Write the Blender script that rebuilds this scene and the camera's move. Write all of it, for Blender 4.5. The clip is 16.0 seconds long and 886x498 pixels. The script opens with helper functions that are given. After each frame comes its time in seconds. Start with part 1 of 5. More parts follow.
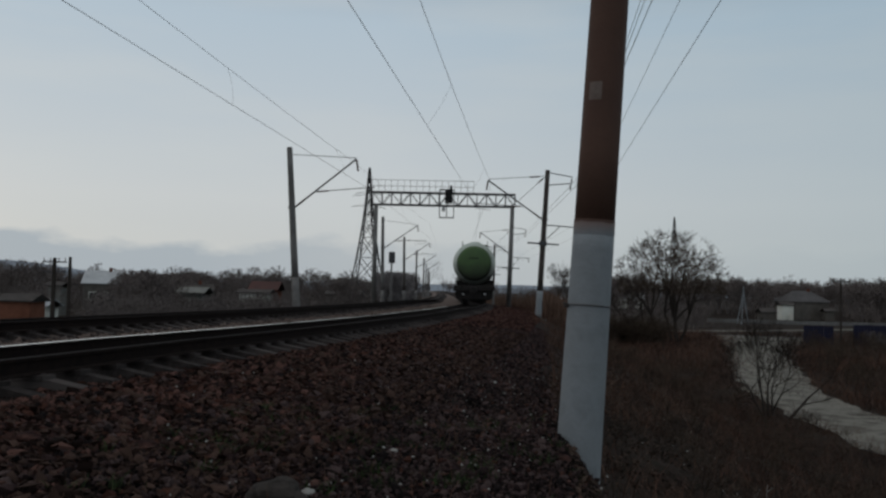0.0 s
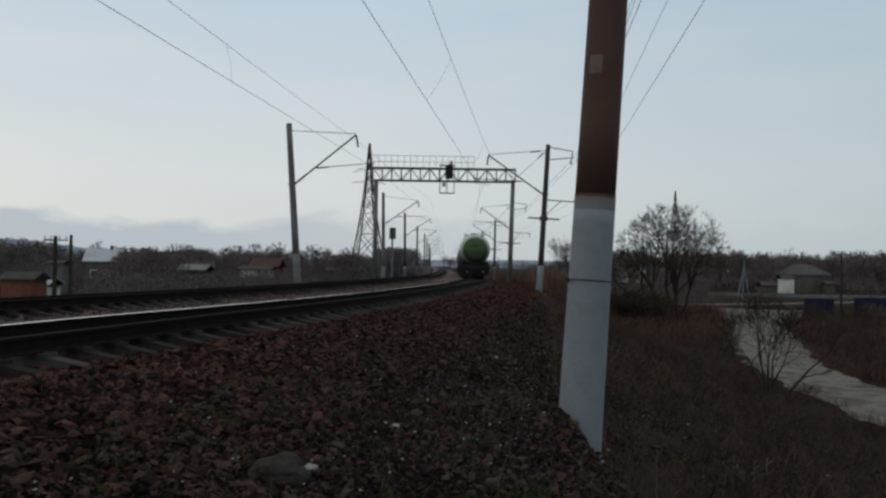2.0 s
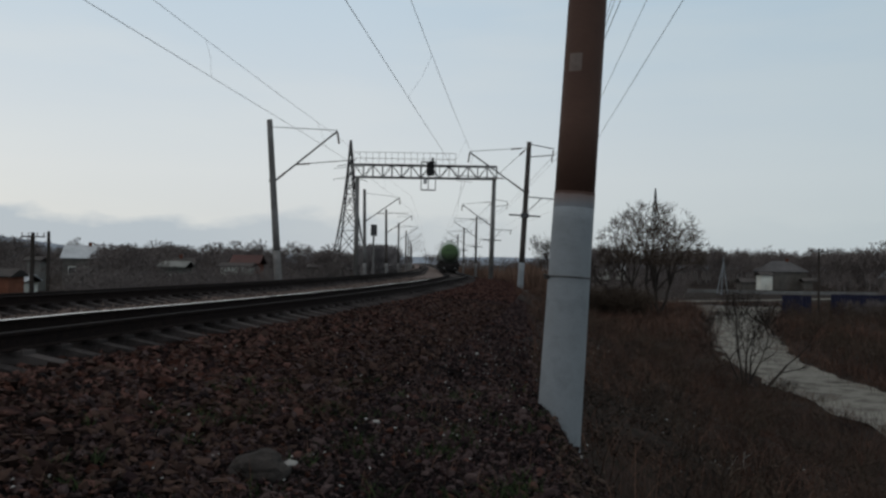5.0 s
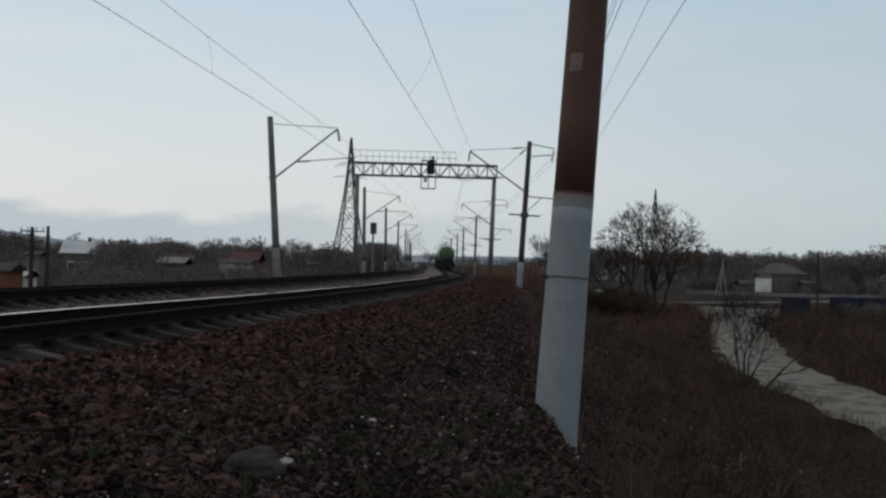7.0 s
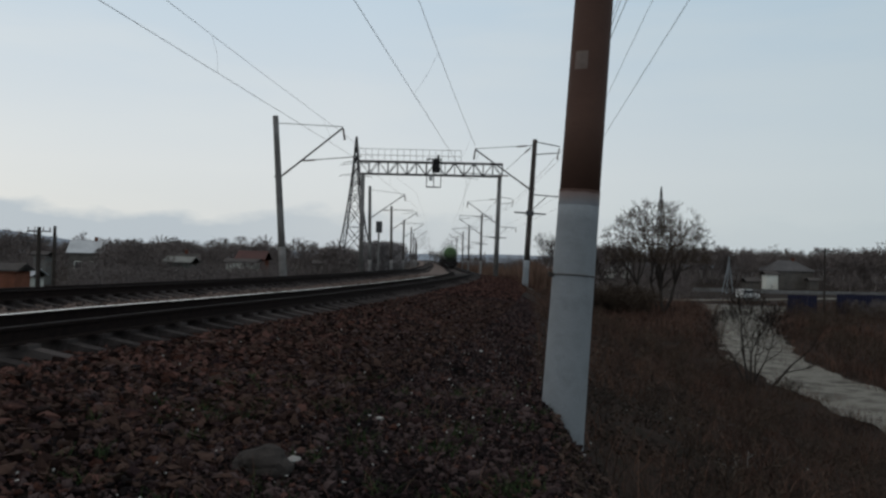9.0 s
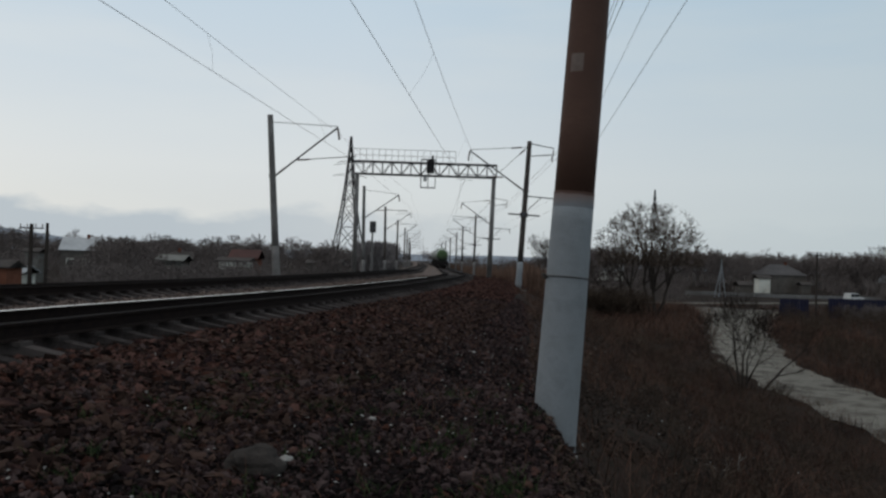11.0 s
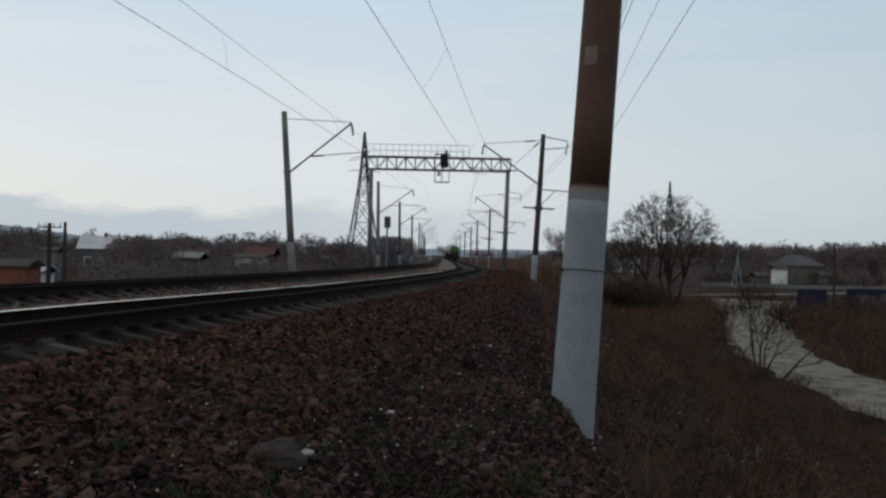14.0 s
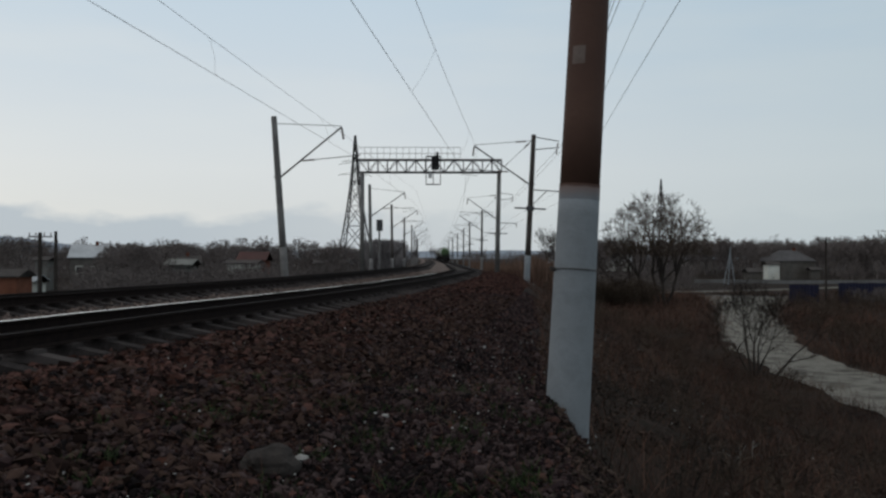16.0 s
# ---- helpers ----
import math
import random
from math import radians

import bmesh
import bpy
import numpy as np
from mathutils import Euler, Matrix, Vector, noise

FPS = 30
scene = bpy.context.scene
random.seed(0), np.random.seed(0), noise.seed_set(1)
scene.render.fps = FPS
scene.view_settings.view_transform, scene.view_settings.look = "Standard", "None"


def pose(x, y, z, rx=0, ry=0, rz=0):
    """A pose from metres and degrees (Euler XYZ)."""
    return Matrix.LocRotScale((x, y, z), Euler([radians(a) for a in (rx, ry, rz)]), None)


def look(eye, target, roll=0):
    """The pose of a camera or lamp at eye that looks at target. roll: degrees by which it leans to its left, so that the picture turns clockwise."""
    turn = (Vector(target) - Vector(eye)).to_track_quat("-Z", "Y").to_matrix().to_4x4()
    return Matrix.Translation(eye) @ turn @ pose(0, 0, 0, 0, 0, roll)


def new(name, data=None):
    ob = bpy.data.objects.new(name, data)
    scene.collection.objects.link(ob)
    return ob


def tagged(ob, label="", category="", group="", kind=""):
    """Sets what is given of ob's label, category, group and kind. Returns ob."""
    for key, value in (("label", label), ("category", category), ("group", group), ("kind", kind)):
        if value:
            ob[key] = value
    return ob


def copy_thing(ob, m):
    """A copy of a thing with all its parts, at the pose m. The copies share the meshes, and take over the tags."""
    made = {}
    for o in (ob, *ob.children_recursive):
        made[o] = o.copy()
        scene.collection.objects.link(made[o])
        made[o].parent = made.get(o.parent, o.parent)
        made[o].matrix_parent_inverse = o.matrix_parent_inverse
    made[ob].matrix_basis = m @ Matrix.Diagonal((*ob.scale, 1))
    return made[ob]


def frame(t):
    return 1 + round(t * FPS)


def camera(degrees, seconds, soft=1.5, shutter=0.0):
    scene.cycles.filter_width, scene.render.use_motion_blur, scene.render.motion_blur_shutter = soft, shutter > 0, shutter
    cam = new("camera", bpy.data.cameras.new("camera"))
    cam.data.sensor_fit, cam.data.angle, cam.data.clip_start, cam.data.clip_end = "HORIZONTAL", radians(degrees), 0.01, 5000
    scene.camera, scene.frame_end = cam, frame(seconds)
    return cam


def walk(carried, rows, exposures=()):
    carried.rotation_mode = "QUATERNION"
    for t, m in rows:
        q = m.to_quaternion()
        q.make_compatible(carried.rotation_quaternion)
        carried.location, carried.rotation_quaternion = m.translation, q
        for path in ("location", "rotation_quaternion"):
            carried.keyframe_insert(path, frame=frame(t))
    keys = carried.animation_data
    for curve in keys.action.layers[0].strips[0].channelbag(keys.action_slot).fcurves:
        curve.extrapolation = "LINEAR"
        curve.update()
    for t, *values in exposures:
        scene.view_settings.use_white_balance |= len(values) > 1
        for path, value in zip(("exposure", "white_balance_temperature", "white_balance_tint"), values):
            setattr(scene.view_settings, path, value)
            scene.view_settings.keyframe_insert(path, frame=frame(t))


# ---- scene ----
cam = camera(55.1, 16.0, soft=2.5)
PATH = [
    (0, (-0.006, 0.046, 0.741), (-0.0444, 2.046, 0.8383), 1.3),
    (0.5, (-0.009, 0.036, 0.739), (-0.056, 2.036, 0.8266), 0.97),
    (1, (-0.007, 0.054, 0.74), (-0.0574, 2.054, 0.8183), 1.2),
    (1.5, (-0.009, 0.058, 0.753), (-0.0609, 2.058, 0.8133), 1.33),
    (2, (-0.004, 0.057, 0.743), (-0.0431, 2.057, 0.7826), 0.91),
    (2.5, (-0.001, 0.051, 0.742), (-0.0349, 2.051, 0.7889), 1.14),
    (3, (-0.001, 0.052, 0.738), (-0.0142, 2.052, 0.7829), 1.19),
    (3.5, (0.004, 0.062, 0.748), (-0.0191, 2.062, 0.783), 0.93),
    (4, (0.008, 0.06, 0.746), (0.0016, 2.06, 0.7837), 0.75),
    (4.2, (0.002, 0.01, 0.737), (0.0011, 2.01, 0.7748), 0.72),
    (6.3, (0.019, 0.071, 0.751), (0.015, 2.071, 0.774), 1.4),
    (6.5, (0.02, 0.046, 0.746), (0.007, 2.045, 0.775), 1.4),
    (7, (0.017, 0.038, 0.744), (0.023, 2.038, 0.774), 1.5),
    (7.5, (0.016, 0.053, 0.741), (0.024, 2.053, 0.762), 1.4),
    (8, (0.014, 0.039, 0.741), (0.029, 2.039, 0.759), 1.3),
    (8.5, (0.012, 0.015, 0.744), (0.021, 2.015, 0.768), 1.3),
    (9, (0.011, 0.029, 0.743), (0.004, 2.029, 0.769), 1.3),
    (11.5, (0.001, 0.026, 0.743), (0.011, 2.026, 0.773), 1.9),
    (12, (-0.003, 0.011, 0.748), (0.002, 2.011, 0.78), 1.7),
    (12.5, (-0.003, 0.023, 0.747), (-0.003, 2.023, 0.777), 1.5),
    (13, (0.002, 0.021, 0.741), (-0.005, 2.021, 0.773), 1.4),
    (13.5, (0.002, -0.001, 0.744), (-0.009, 1.999, 0.76), 1.4),
    (14, (-0.007, -0.021, 0.744), (-0.033, 1.979, 0.758), 1.2),
    (14.5, (-0.002, -0.006, 0.742), (-0.035, 1.994, 0.752), 0.7),
    (15, (-0.009, -0.001, 0.744), (-0.045, 1.999, 0.757), 0.4),
    (15.5, (-0.006, 0.016, 0.743), (-0.034, 2.016, 0.771), 0.2),
    (16, (0.003, -0.001, 0.742), (-0.006, 1.998, 0.761), 0.1),
]
walk(cam, [(t, look(eye, target, roll)) for t, eye, target, roll in PATH],
     [(0.0, -0.28), (1.0, -0.22), (1.5, -0.2), (2.0, -0.03), (3.0, -0.1), (3.5, 0.0), (4.2, -0.04), (6.3, 0.02), (12.8, 0.02), (14.4, 0.13), (15.3, 0.04), (16.0, 0.02)])

# ---- world, sun, exposure ----
world = bpy.data.worlds.new("dusk_sky")
scene.world = world
world.use_nodes = True
wn, wl = world.node_tree.nodes, world.node_tree.links
wn.clear()
w_out, w_bg = wn.new("ShaderNodeOutputWorld"), wn.new("ShaderNodeBackground")
w_co, w_sep = wn.new("ShaderNodeTexCoord"), wn.new("ShaderNodeSeparateXYZ")
w_ramp = wn.new("ShaderNodeValToRGB")
for e, (p, c) in zip([w_ramp.color_ramp.elements[0], w_ramp.color_ramp.elements[1]] + [w_ramp.color_ramp.elements.new(0.5 + 0.01 * k) for k in range(3)],
                     ((0.0, (0.56, 0.595, 0.62)), (1.0, (0.055, 0.07, 0.09)), (0.10, (0.615, 0.645, 0.67)), (0.30, (0.50, 0.60, 0.685)), (0.50, (0.20, 0.25, 0.30)))):
    e.position, e.color = p, (*c, 1)
w_map, w_noise, w_mix = wn.new("ShaderNodeMapping"), wn.new("ShaderNodeTexNoise"), wn.new("ShaderNodeMix")
w_map.inputs["Scale"].default_value = (1.3, 1.3, 7.0)
w_noise.inputs["Scale"].default_value, w_noise.inputs["Detail"].default_value = 2.4, 5
w_cr = wn.new("ShaderNodeValToRGB")
w_cr.color_ramp.elements[0].position, w_cr.color_ramp.elements[1].position = 0.42, 0.62
w_cr.color_ramp.elements[0].color, w_cr.color_ramp.elements[1].color = (0, 0, 0, 1), (0.35, 0.35, 0.35, 1)
w_mix.data_type = "RGBA"
w_mix.inputs["B"].default_value = (0.63, 0.665, 0.68, 1)
w_sky = wn.new("ShaderNodeTexSky")
w_sky.sky_type, w_sky.sun_disc, w_sky.sun_elevation, w_sky.sun_rotation = "NISHITA", False, radians(9), radians(-60)
w_sc = wn.new("ShaderNodeMix")
w_sc.data_type, w_sc.blend_type = "RGBA", "ADD"
w_sc.inputs["Factor"].default_value = 0.012
wl.new(w_co.outputs["Generated"], w_sep.inputs[0])
wl.new(w_sep.outputs["Z"], w_ramp.inputs[0])
wl.new(w_co.outputs["Generated"], w_map.inputs[0])
wl.new(w_map.outputs[0], w_noise.inputs[0])
wl.new(w_noise.outputs[0], w_cr.inputs[0])
wl.new(w_cr.outputs[0], w_mix.inputs["Factor"])
wl.new(w_ramp.outputs[0], w_mix.inputs["A"])
wl.new(w_mix.outputs["Result"], w_sc.inputs["A"])
wl.new(w_sky.outputs[0], w_sc.inputs["B"])
# low blue-grey cloud bank over the far horizon ahead and to the left
w_b1, w_b2, w_b3, w_b4, w_bn, w_bm = (wn.new("ShaderNodeMath"), wn.new("ShaderNodeMapRange"), wn.new("ShaderNodeMapRange"), wn.new("ShaderNodeMath"), wn.new("ShaderNodeTexNoise"), wn.new("ShaderNodeMix"))
w_bmap = wn.new("ShaderNodeMapping")
w_bmap.inputs["Scale"].default_value = (1, 1, 2.5)
w_bn.inputs["Scale"].default_value, w_bn.inputs["Detail"].default_value = 9.0, 5
wl.new(w_co.outputs["Generated"], w_bmap.inputs[0])
wl.new(w_bmap.outputs[0], w_bn.inputs[0])
w_b1.operation = "MULTIPLY_ADD"
w_b1.inputs[1].default_value = -0.075
wl.new(w_bn.outputs[0], w_b1.inputs[0])
wl.new(w_sep.outputs["Z"], w_b1.inputs[2])
w_b2.inputs["From Min"].default_value, w_b2.inputs["From Max"].default_value, w_b2.inputs["To Min"].default_value, w_b2.inputs["To Max"].default_value = 0.004, 0.017, 1.0, 0.0
wl.new(w_b1.outputs[0], w_b2.inputs["Value"])
w_b3.inputs["From Min"].default_value, w_b3.inputs["From Max"].default_value, w_b3.inputs["To Min"].default_value, w_b3.inputs["To Max"].default_value = -0.30, 0.12, 0.75, 0.12
wl.new(w_sep.outputs["X"], w_b3.inputs["Value"])
w_b4.operation = "MULTIPLY"
wl.new(w_b2.outputs[0], w_b4.inputs[0])
wl.new(w_b3.outputs[0], w_b4.inputs[1])
w_bm.data_type = "RGBA"
w_bm.inputs["B"].default_value = (0.40, 0.47, 0.53, 1)
wl.new(w_b4.outputs[0], w_bm.inputs["Factor"])
wl.new(w_sc.outputs["Result"], w_bm.inputs["A"])
# the sky is duller away from the sunset
w_x, w_xm = wn.new("ShaderNodeMapRange"), wn.new("ShaderNodeMix")
w_x.inputs["From Min"].default_value, w_x.inputs["From Max"].default_value = -0.1, 0.5
wl.new(w_sep.outputs["X"], w_x.inputs["Value"])
w_xm.data_type, w_xm.blend_type = "RGBA", "MULTIPLY"
w_xm.inputs["B"].default_value = (0.80, 0.86, 0.885, 1)
wl.new(w_x.outputs[0], w_xm.inputs["Factor"])
wl.new(w_bm.outputs["Result"], w_xm.inputs["A"])
wl.new(w_xm.outputs["Result"], w_bg.inputs["Color"])
w_bg.inputs["Strength"].default_value = 1.0
wl.new(w_bg.outputs[0], w_out.inputs[0])

sun = new("sun", bpy.data.lights.new("sun", "SUN"))
sun.data.energy, sun.data.angle, sun.data.color = 0.12, radians(25), (1.0, 0.94, 0.88)
sun.matrix_world = look((-60, -10, 40), (0, 20, 0))

# ---- materials ----


def mat(name, colors, rough=0.8, scale=6.0, metal=0.0, bump=0.0, bump_scale=60.0, island=0.0, grime=0.0, objrand=0.0, detail=6):
    """A surface of two or three base colours in large and fine noise, with relief, wear and per-piece variation."""
    m = bpy.data.materials.new(name)
    m.use_nodes = True
    n, l = m.node_tree.nodes, m.node_tree.links
    b = n["Principled BSDF"]
    b.inputs["Metallic"].default_value = metal
    co = n.new("ShaderNodeTexCoord")
    no = n.new("ShaderNodeTexNoise")
    no.inputs["Scale"].default_value, no.inputs["Detail"].default_value, no.inputs["Roughness"].default_value = scale, detail, 0.65
    l.new(co.outputs["Object"], no.inputs["Vector"])
    ramp = n.new("ShaderNodeValToRGB")
    els = ramp.color_ramp.elements
    while len(els) < len(colors):
        els.new(0.5)
    for i, c in enumerate(colors):
        els[i].position, els[i].color = 0.32 + 0.36 * i / max(1, len(colors) - 1), (*c, 1)
    fac = no.outputs["Fac"]
    if island or objrand:
        if island:
            src = n.new("ShaderNodeNewGeometry").outputs["Random Per Island"]
        else:
            src = n.new("ShaderNodeObjectInfo").outputs["Random"]
        ma = n.new("ShaderNodeMath")
        ma.operation = "MULTIPLY_ADD"
        l.new(src, ma.inputs[0])
        ma.inputs[1].default_value = island or objrand
        mb = n.new("ShaderNodeMath")
        mb.operation = "SUBTRACT"
        l.new(no.outputs["Fac"], mb.inputs[0])
        mb.inputs[1].default_value = (island or objrand) * 0.5
        l.new(mb.outputs[0], ma.inputs[2])
        fac = ma.outputs[0]
    l.new(fac, ramp.inputs[0])
    col = ramp.outputs[0]
    if grime:
        g = n.new("ShaderNodeTexNoise")
        g.inputs["Scale"].default_value, g.inputs["Detail"].default_value = scale * 0.23, 8
        l.new(co.outputs["Object"], g.inputs["Vector"])
        gr = n.new("ShaderNodeValToRGB")
        gr.color_ramp.elements[0].position, gr.color_ramp.elements[1].position = 0.45, 0.7
        l.new(g.outputs["Fac"], gr.inputs[0])
        mx = n.new("ShaderNodeMix")
        mx.data_type, mx.blend_type = "RGBA", "MULTIPLY"
        gm = n.new("ShaderNodeMath")
        gm.operation = "MULTIPLY"
        l.new(gr.outputs[0], gm.inputs[0])
        gm.inputs[1].default_value = grime
        l.new(gm.outputs[0], mx.inputs["Factor"])
        l.new(col, mx.inputs["A"])
        mx.inputs["B"].default_value = (0.45, 0.38, 0.33, 1)
        col = mx.outputs["Result"]
    l.new(col, b.inputs["Base Color"])
    rr = n.new("ShaderNodeMapRange")
    rr.inputs["To Min"].default_value, rr.inputs["To Max"].default_value = max(0.02, rough - 0.12), min(1, rough + 0.12)
    l.new(no.outputs["Fac"], rr.inputs["Value"])
    l.new(rr.outputs[0], b.inputs["Roughness"])
    b.inputs["Specular IOR Level"].default_value = 0.5 if rough < 0.6 else 0.2 if rough < 0.86 else 0.04
    if bump:
        bn, bp = n.new("ShaderNodeTexNoise"), n.new("ShaderNodeBump")
        bn.inputs["Scale"].default_value, bn.inputs["Detail"].default_value = bump_scale, 6
        l.new(co.outputs["Object"], bn.inputs["Vector"])
        bp.inputs["Strength"].default_value, bp.inputs["Distance"].default_value = bump, 0.02
        l.new(bn.outputs["Fac"], bp.inputs["Height"])
        l.new(bp.outputs[0], b.inputs["Normal"])
    return m


M_STONE = mat("crushed_stone", [(0.010, 0.006, 0.005), (0.057, 0.025, 0.018), (0.019, 0.011, 0.011), (0.084, 0.044, 0.036)], 0.9, 1.1, bump=0.5, bump_scale=40, island=0.62)
M_STONEGREY = mat("grey_crushed_stone", [(0.009, 0.007, 0.007), (0.037, 0.023, 0.022), (0.019, 0.012, 0.013), (0.063, 0.044, 0.042)], 0.9, 1.1, bump=0.5, bump_scale=40, island=0.62)
# brown ballast with grazing sky light painted in as a paler tone
M_STONESKYLIT = mat("sky_lit_brown_ballast", [(0.062, 0.046, 0.040), (0.131, 0.099, 0.085), (0.098, 0.077, 0.070)], 0.95, 2.0, bump=0.6, bump_scale=20, island=0.5)
M_PALESTONE = mat("pale_stone", [(0.20, 0.19, 0.18), (0.34, 0.33, 0.31)], 0.85, 20, bump=0.4)
M_BOULDER = mat("grey_boulder", [(0.027, 0.024, 0.022), (0.063, 0.055, 0.051)], 0.9, 6, bump=0.8, bump_scale=30, grime=0.5)
M_EARTH = mat("earth_dry_grass", [(0.006, 0.005, 0.004), (0.031, 0.020, 0.016), (0.012, 0.010, 0.007), (0.043, 0.029, 0.022)], 0.95, 5.0, bump=1.0, bump_scale=6, detail=10)


def gravel_cover(m):
    """Dark fine ballast over the earth where the ground's gravel value is high, with a ragged border."""
    n, l = m.node_tree.nodes, m.node_tree.links
    b = n["Principled BSDF"]
    src = b.inputs["Base Color"].links[0].from_socket
    at, co, no, big = n.new("ShaderNodeAttribute"), n.new("ShaderNodeTexCoord"), n.new("ShaderNodeTexNoise"), n.new("ShaderNodeTexNoise")
    at.attribute_name = "gravel"
    no.inputs["Scale"].default_value, no.inputs["Detail"].default_value = 4.0, 8
    big.inputs["Scale"].default_value, big.inputs["Detail"].default_value = 16.0, 5
    l.new(co.outputs["Object"], no.inputs["Vector"])
    l.new(co.outputs["Object"], big.inputs["Vector"])
    ad, mr, mx, ramp = n.new("ShaderNodeMath"), n.new("ShaderNodeMapRange"), n.new("ShaderNodeMix"), n.new("ShaderNodeValToRGB")
    ad.operation = "ADD"
    l.new(at.outputs["Fac"], ad.inputs[0])
    l.new(no.outputs["Fac"], ad.inputs[1])
    mr.inputs["From Min"].default_value, mr.inputs["From Max"].default_value = 0.88, 1.12
    l.new(ad.outputs[0], mr.inputs["Value"])
    ramp.color_ramp.elements[0].position, ramp.color_ramp.elements[1].position = 0.35, 0.65
    ramp.color_ramp.elements[0].color, ramp.color_ramp.elements[1].color = (0.006, 0.005, 0.005, 1), (0.020, 0.015, 0.013, 1)
    l.new(big.outputs["Fac"], ramp.inputs[0])
    mx.data_type = "RGBA"
    l.new(mr.outputs[0], mx.inputs["Factor"])
    l.new(src, mx.inputs["A"])
    l.new(ramp.outputs[0], mx.inputs["B"])
    l.new(mx.outputs["Result"], b.inputs["Base Color"])


gravel_cover(M_EARTH)
M_GRASS = mat("dry_stems", [(0.022, 0.013, 0.011), (0.065, 0.038, 0.029), (0.134, 0.074, 0.054), (0.086, 0.056, 0.042)], 0.9, 0.45, island=0.35, detail=3)
M_REED = mat("dry_reeds", [(0.100, 0.062, 0.046), (0.170, 0.108, 0.080)], 0.9, 1.0, island=0.6)
M_ROAD = mat("pale_gravel_road", [(0.050, 0.045, 0.038), (0.108, 0.099, 0.084), (0.178, 0.166, 0.145), (0.125, 0.115, 0.097)], 0.95, 0.9, bump=0.6, bump_scale=8, detail=10)
M_CLOD = mat("dark_clods", [(0.013, 0.010, 0.008), (0.043, 0.029, 0.023), (0.023, 0.017, 0.014), (0.074, 0.052, 0.041)], 0.95, 1.5, bump=0.5, bump_scale=40, island=0.6)
M_SLEEPER = mat("weathered_sleeper", [(0.026, 0.022, 0.021), (0.068, 0.058, 0.055)], 0.9, 9, bump=0.5, bump_scale=50, objrand=0.5)
M_RAIL = mat("rusty_rail_side", [(0.009, 0.007, 0.007), (0.020, 0.014, 0.012)], 0.9, 12, bump=0.2)
M_RAILTOP = mat("polished_rail_edge", [(0.84, 0.81, 0.78), (0.93, 0.90, 0.87)], 0.14, 5, metal=1.0)
# dark dull copy of the rail top, standing in for a missing sky reflection
M_RAILNOGLINT = mat("rail_top_without_glint", [(0.016, 0.014, 0.014), (0.032, 0.028, 0.027)], 0.95, 9)
M_CHIP = mat("reddish_chips", [(0.022, 0.013, 0.011), (0.062, 0.038, 0.030), (0.035, 0.022, 0.018)], 0.9, 3, island=0.6)
M_WHITEPAINT = mat("lime_white_paint", [(0.17, 0.183, 0.195), (0.232, 0.249, 0.264), (0.20, 0.214, 0.225)], 0.8, 2.2, bump=0.3, bump_scale=30, grime=0.25)
M_FADED = mat("faded_whitewash", [(0.13, 0.125, 0.12), (0.21, 0.20, 0.195)], 0.9, 2.0, grime=0.5)
M_BROWNPAINT = mat("brown_mast_paint", [(0.075, 0.040, 0.030), (0.100, 0.055, 0.040)], 0.75, 1.6, bump=0.3, bump_scale=25, grime=0.4)
M_PAINTEDGE = mat("washed_out_paint_edge", [(0.17, 0.183, 0.195), (0.215, 0.222, 0.232)], 0.8, 2.2, bump=0.3, bump_scale=30, grime=0.25)


def paint_edge(m, z0, z1):
    """White paint that turns pinkish and then brown with height, with a blotchy border."""
    n, l = m.node_tree.nodes, m.node_tree.links
    b = n["Principled BSDF"]
    src = b.inputs["Base Color"].links[0].from_socket
    co, sep, no = n.new("ShaderNodeTexCoord"), n.new("ShaderNodeSeparateXYZ"), n.new("ShaderNodeTexNoise")
    no.inputs["Scale"].default_value, no.inputs["Detail"].default_value = 9.0, 6
    l.new(co.outputs["Object"], sep.inputs[0])
    l.new(co.outputs["Object"], no.inputs["Vector"])
    ad, mr, ramp, mx, am = n.new("ShaderNodeMath"), n.new("ShaderNodeMapRange"), n.new("ShaderNodeValToRGB"), n.new("ShaderNodeMix"), n.new("ShaderNodeMapRange")
    ad.operation = "MULTIPLY_ADD"
    l.new(no.outputs["Fac"], ad.inputs[0])
    ad.inputs[1].default_value = 0.05
    l.new(sep.outputs["Z"], ad.inputs[2])
    mr.inputs["From Min"].default_value, mr.inputs["From Max"].default_value = z0 + 0.025, z1 + 0.025
    l.new(ad.outputs[0], mr.inputs["Value"])
    els = ramp.color_ramp.elements
    els[0].position, els[0].color = 0.72, (0.205, 0.160, 0.150, 1)
    els[1].position, els[1].color = 0.90, (0.092, 0.050, 0.038, 1)
    l.new(mr.outputs[0], ramp.inputs[0])
    am.inputs["From Max"].default_value = 0.6
    l.new(mr.outputs[0], am.inputs["Value"])
    mx.data_type = "RGBA"
    l.new(am.outputs[0], mx.inputs["Factor"])
    l.new(src, mx.inputs["A"])
    l.new(ramp.outputs[0], mx.inputs["B"])
    l.new(mx.outputs["Result"], b.inputs["Base Color"])


paint_edge(M_PAINTEDGE, 2.855, 2.985)
M_PLATE = mat("faded_plate", [(0.120, 0.090, 0.075), (0.173, 0.135, 0.120)], 0.7, 12)
M_CONCRETE = mat("grey_concrete", [(0.13, 0.125, 0.12), (0.20, 0.195, 0.19)], 0.9, 1.5, bump=0.3, bump_scale=30, grime=0.5)
M_DARKCONC = mat("dark_concrete", [(0.060, 0.050, 0.046), (0.090, 0.078, 0.072)], 0.9, 1.5, bump=0.3, grime=0.3)
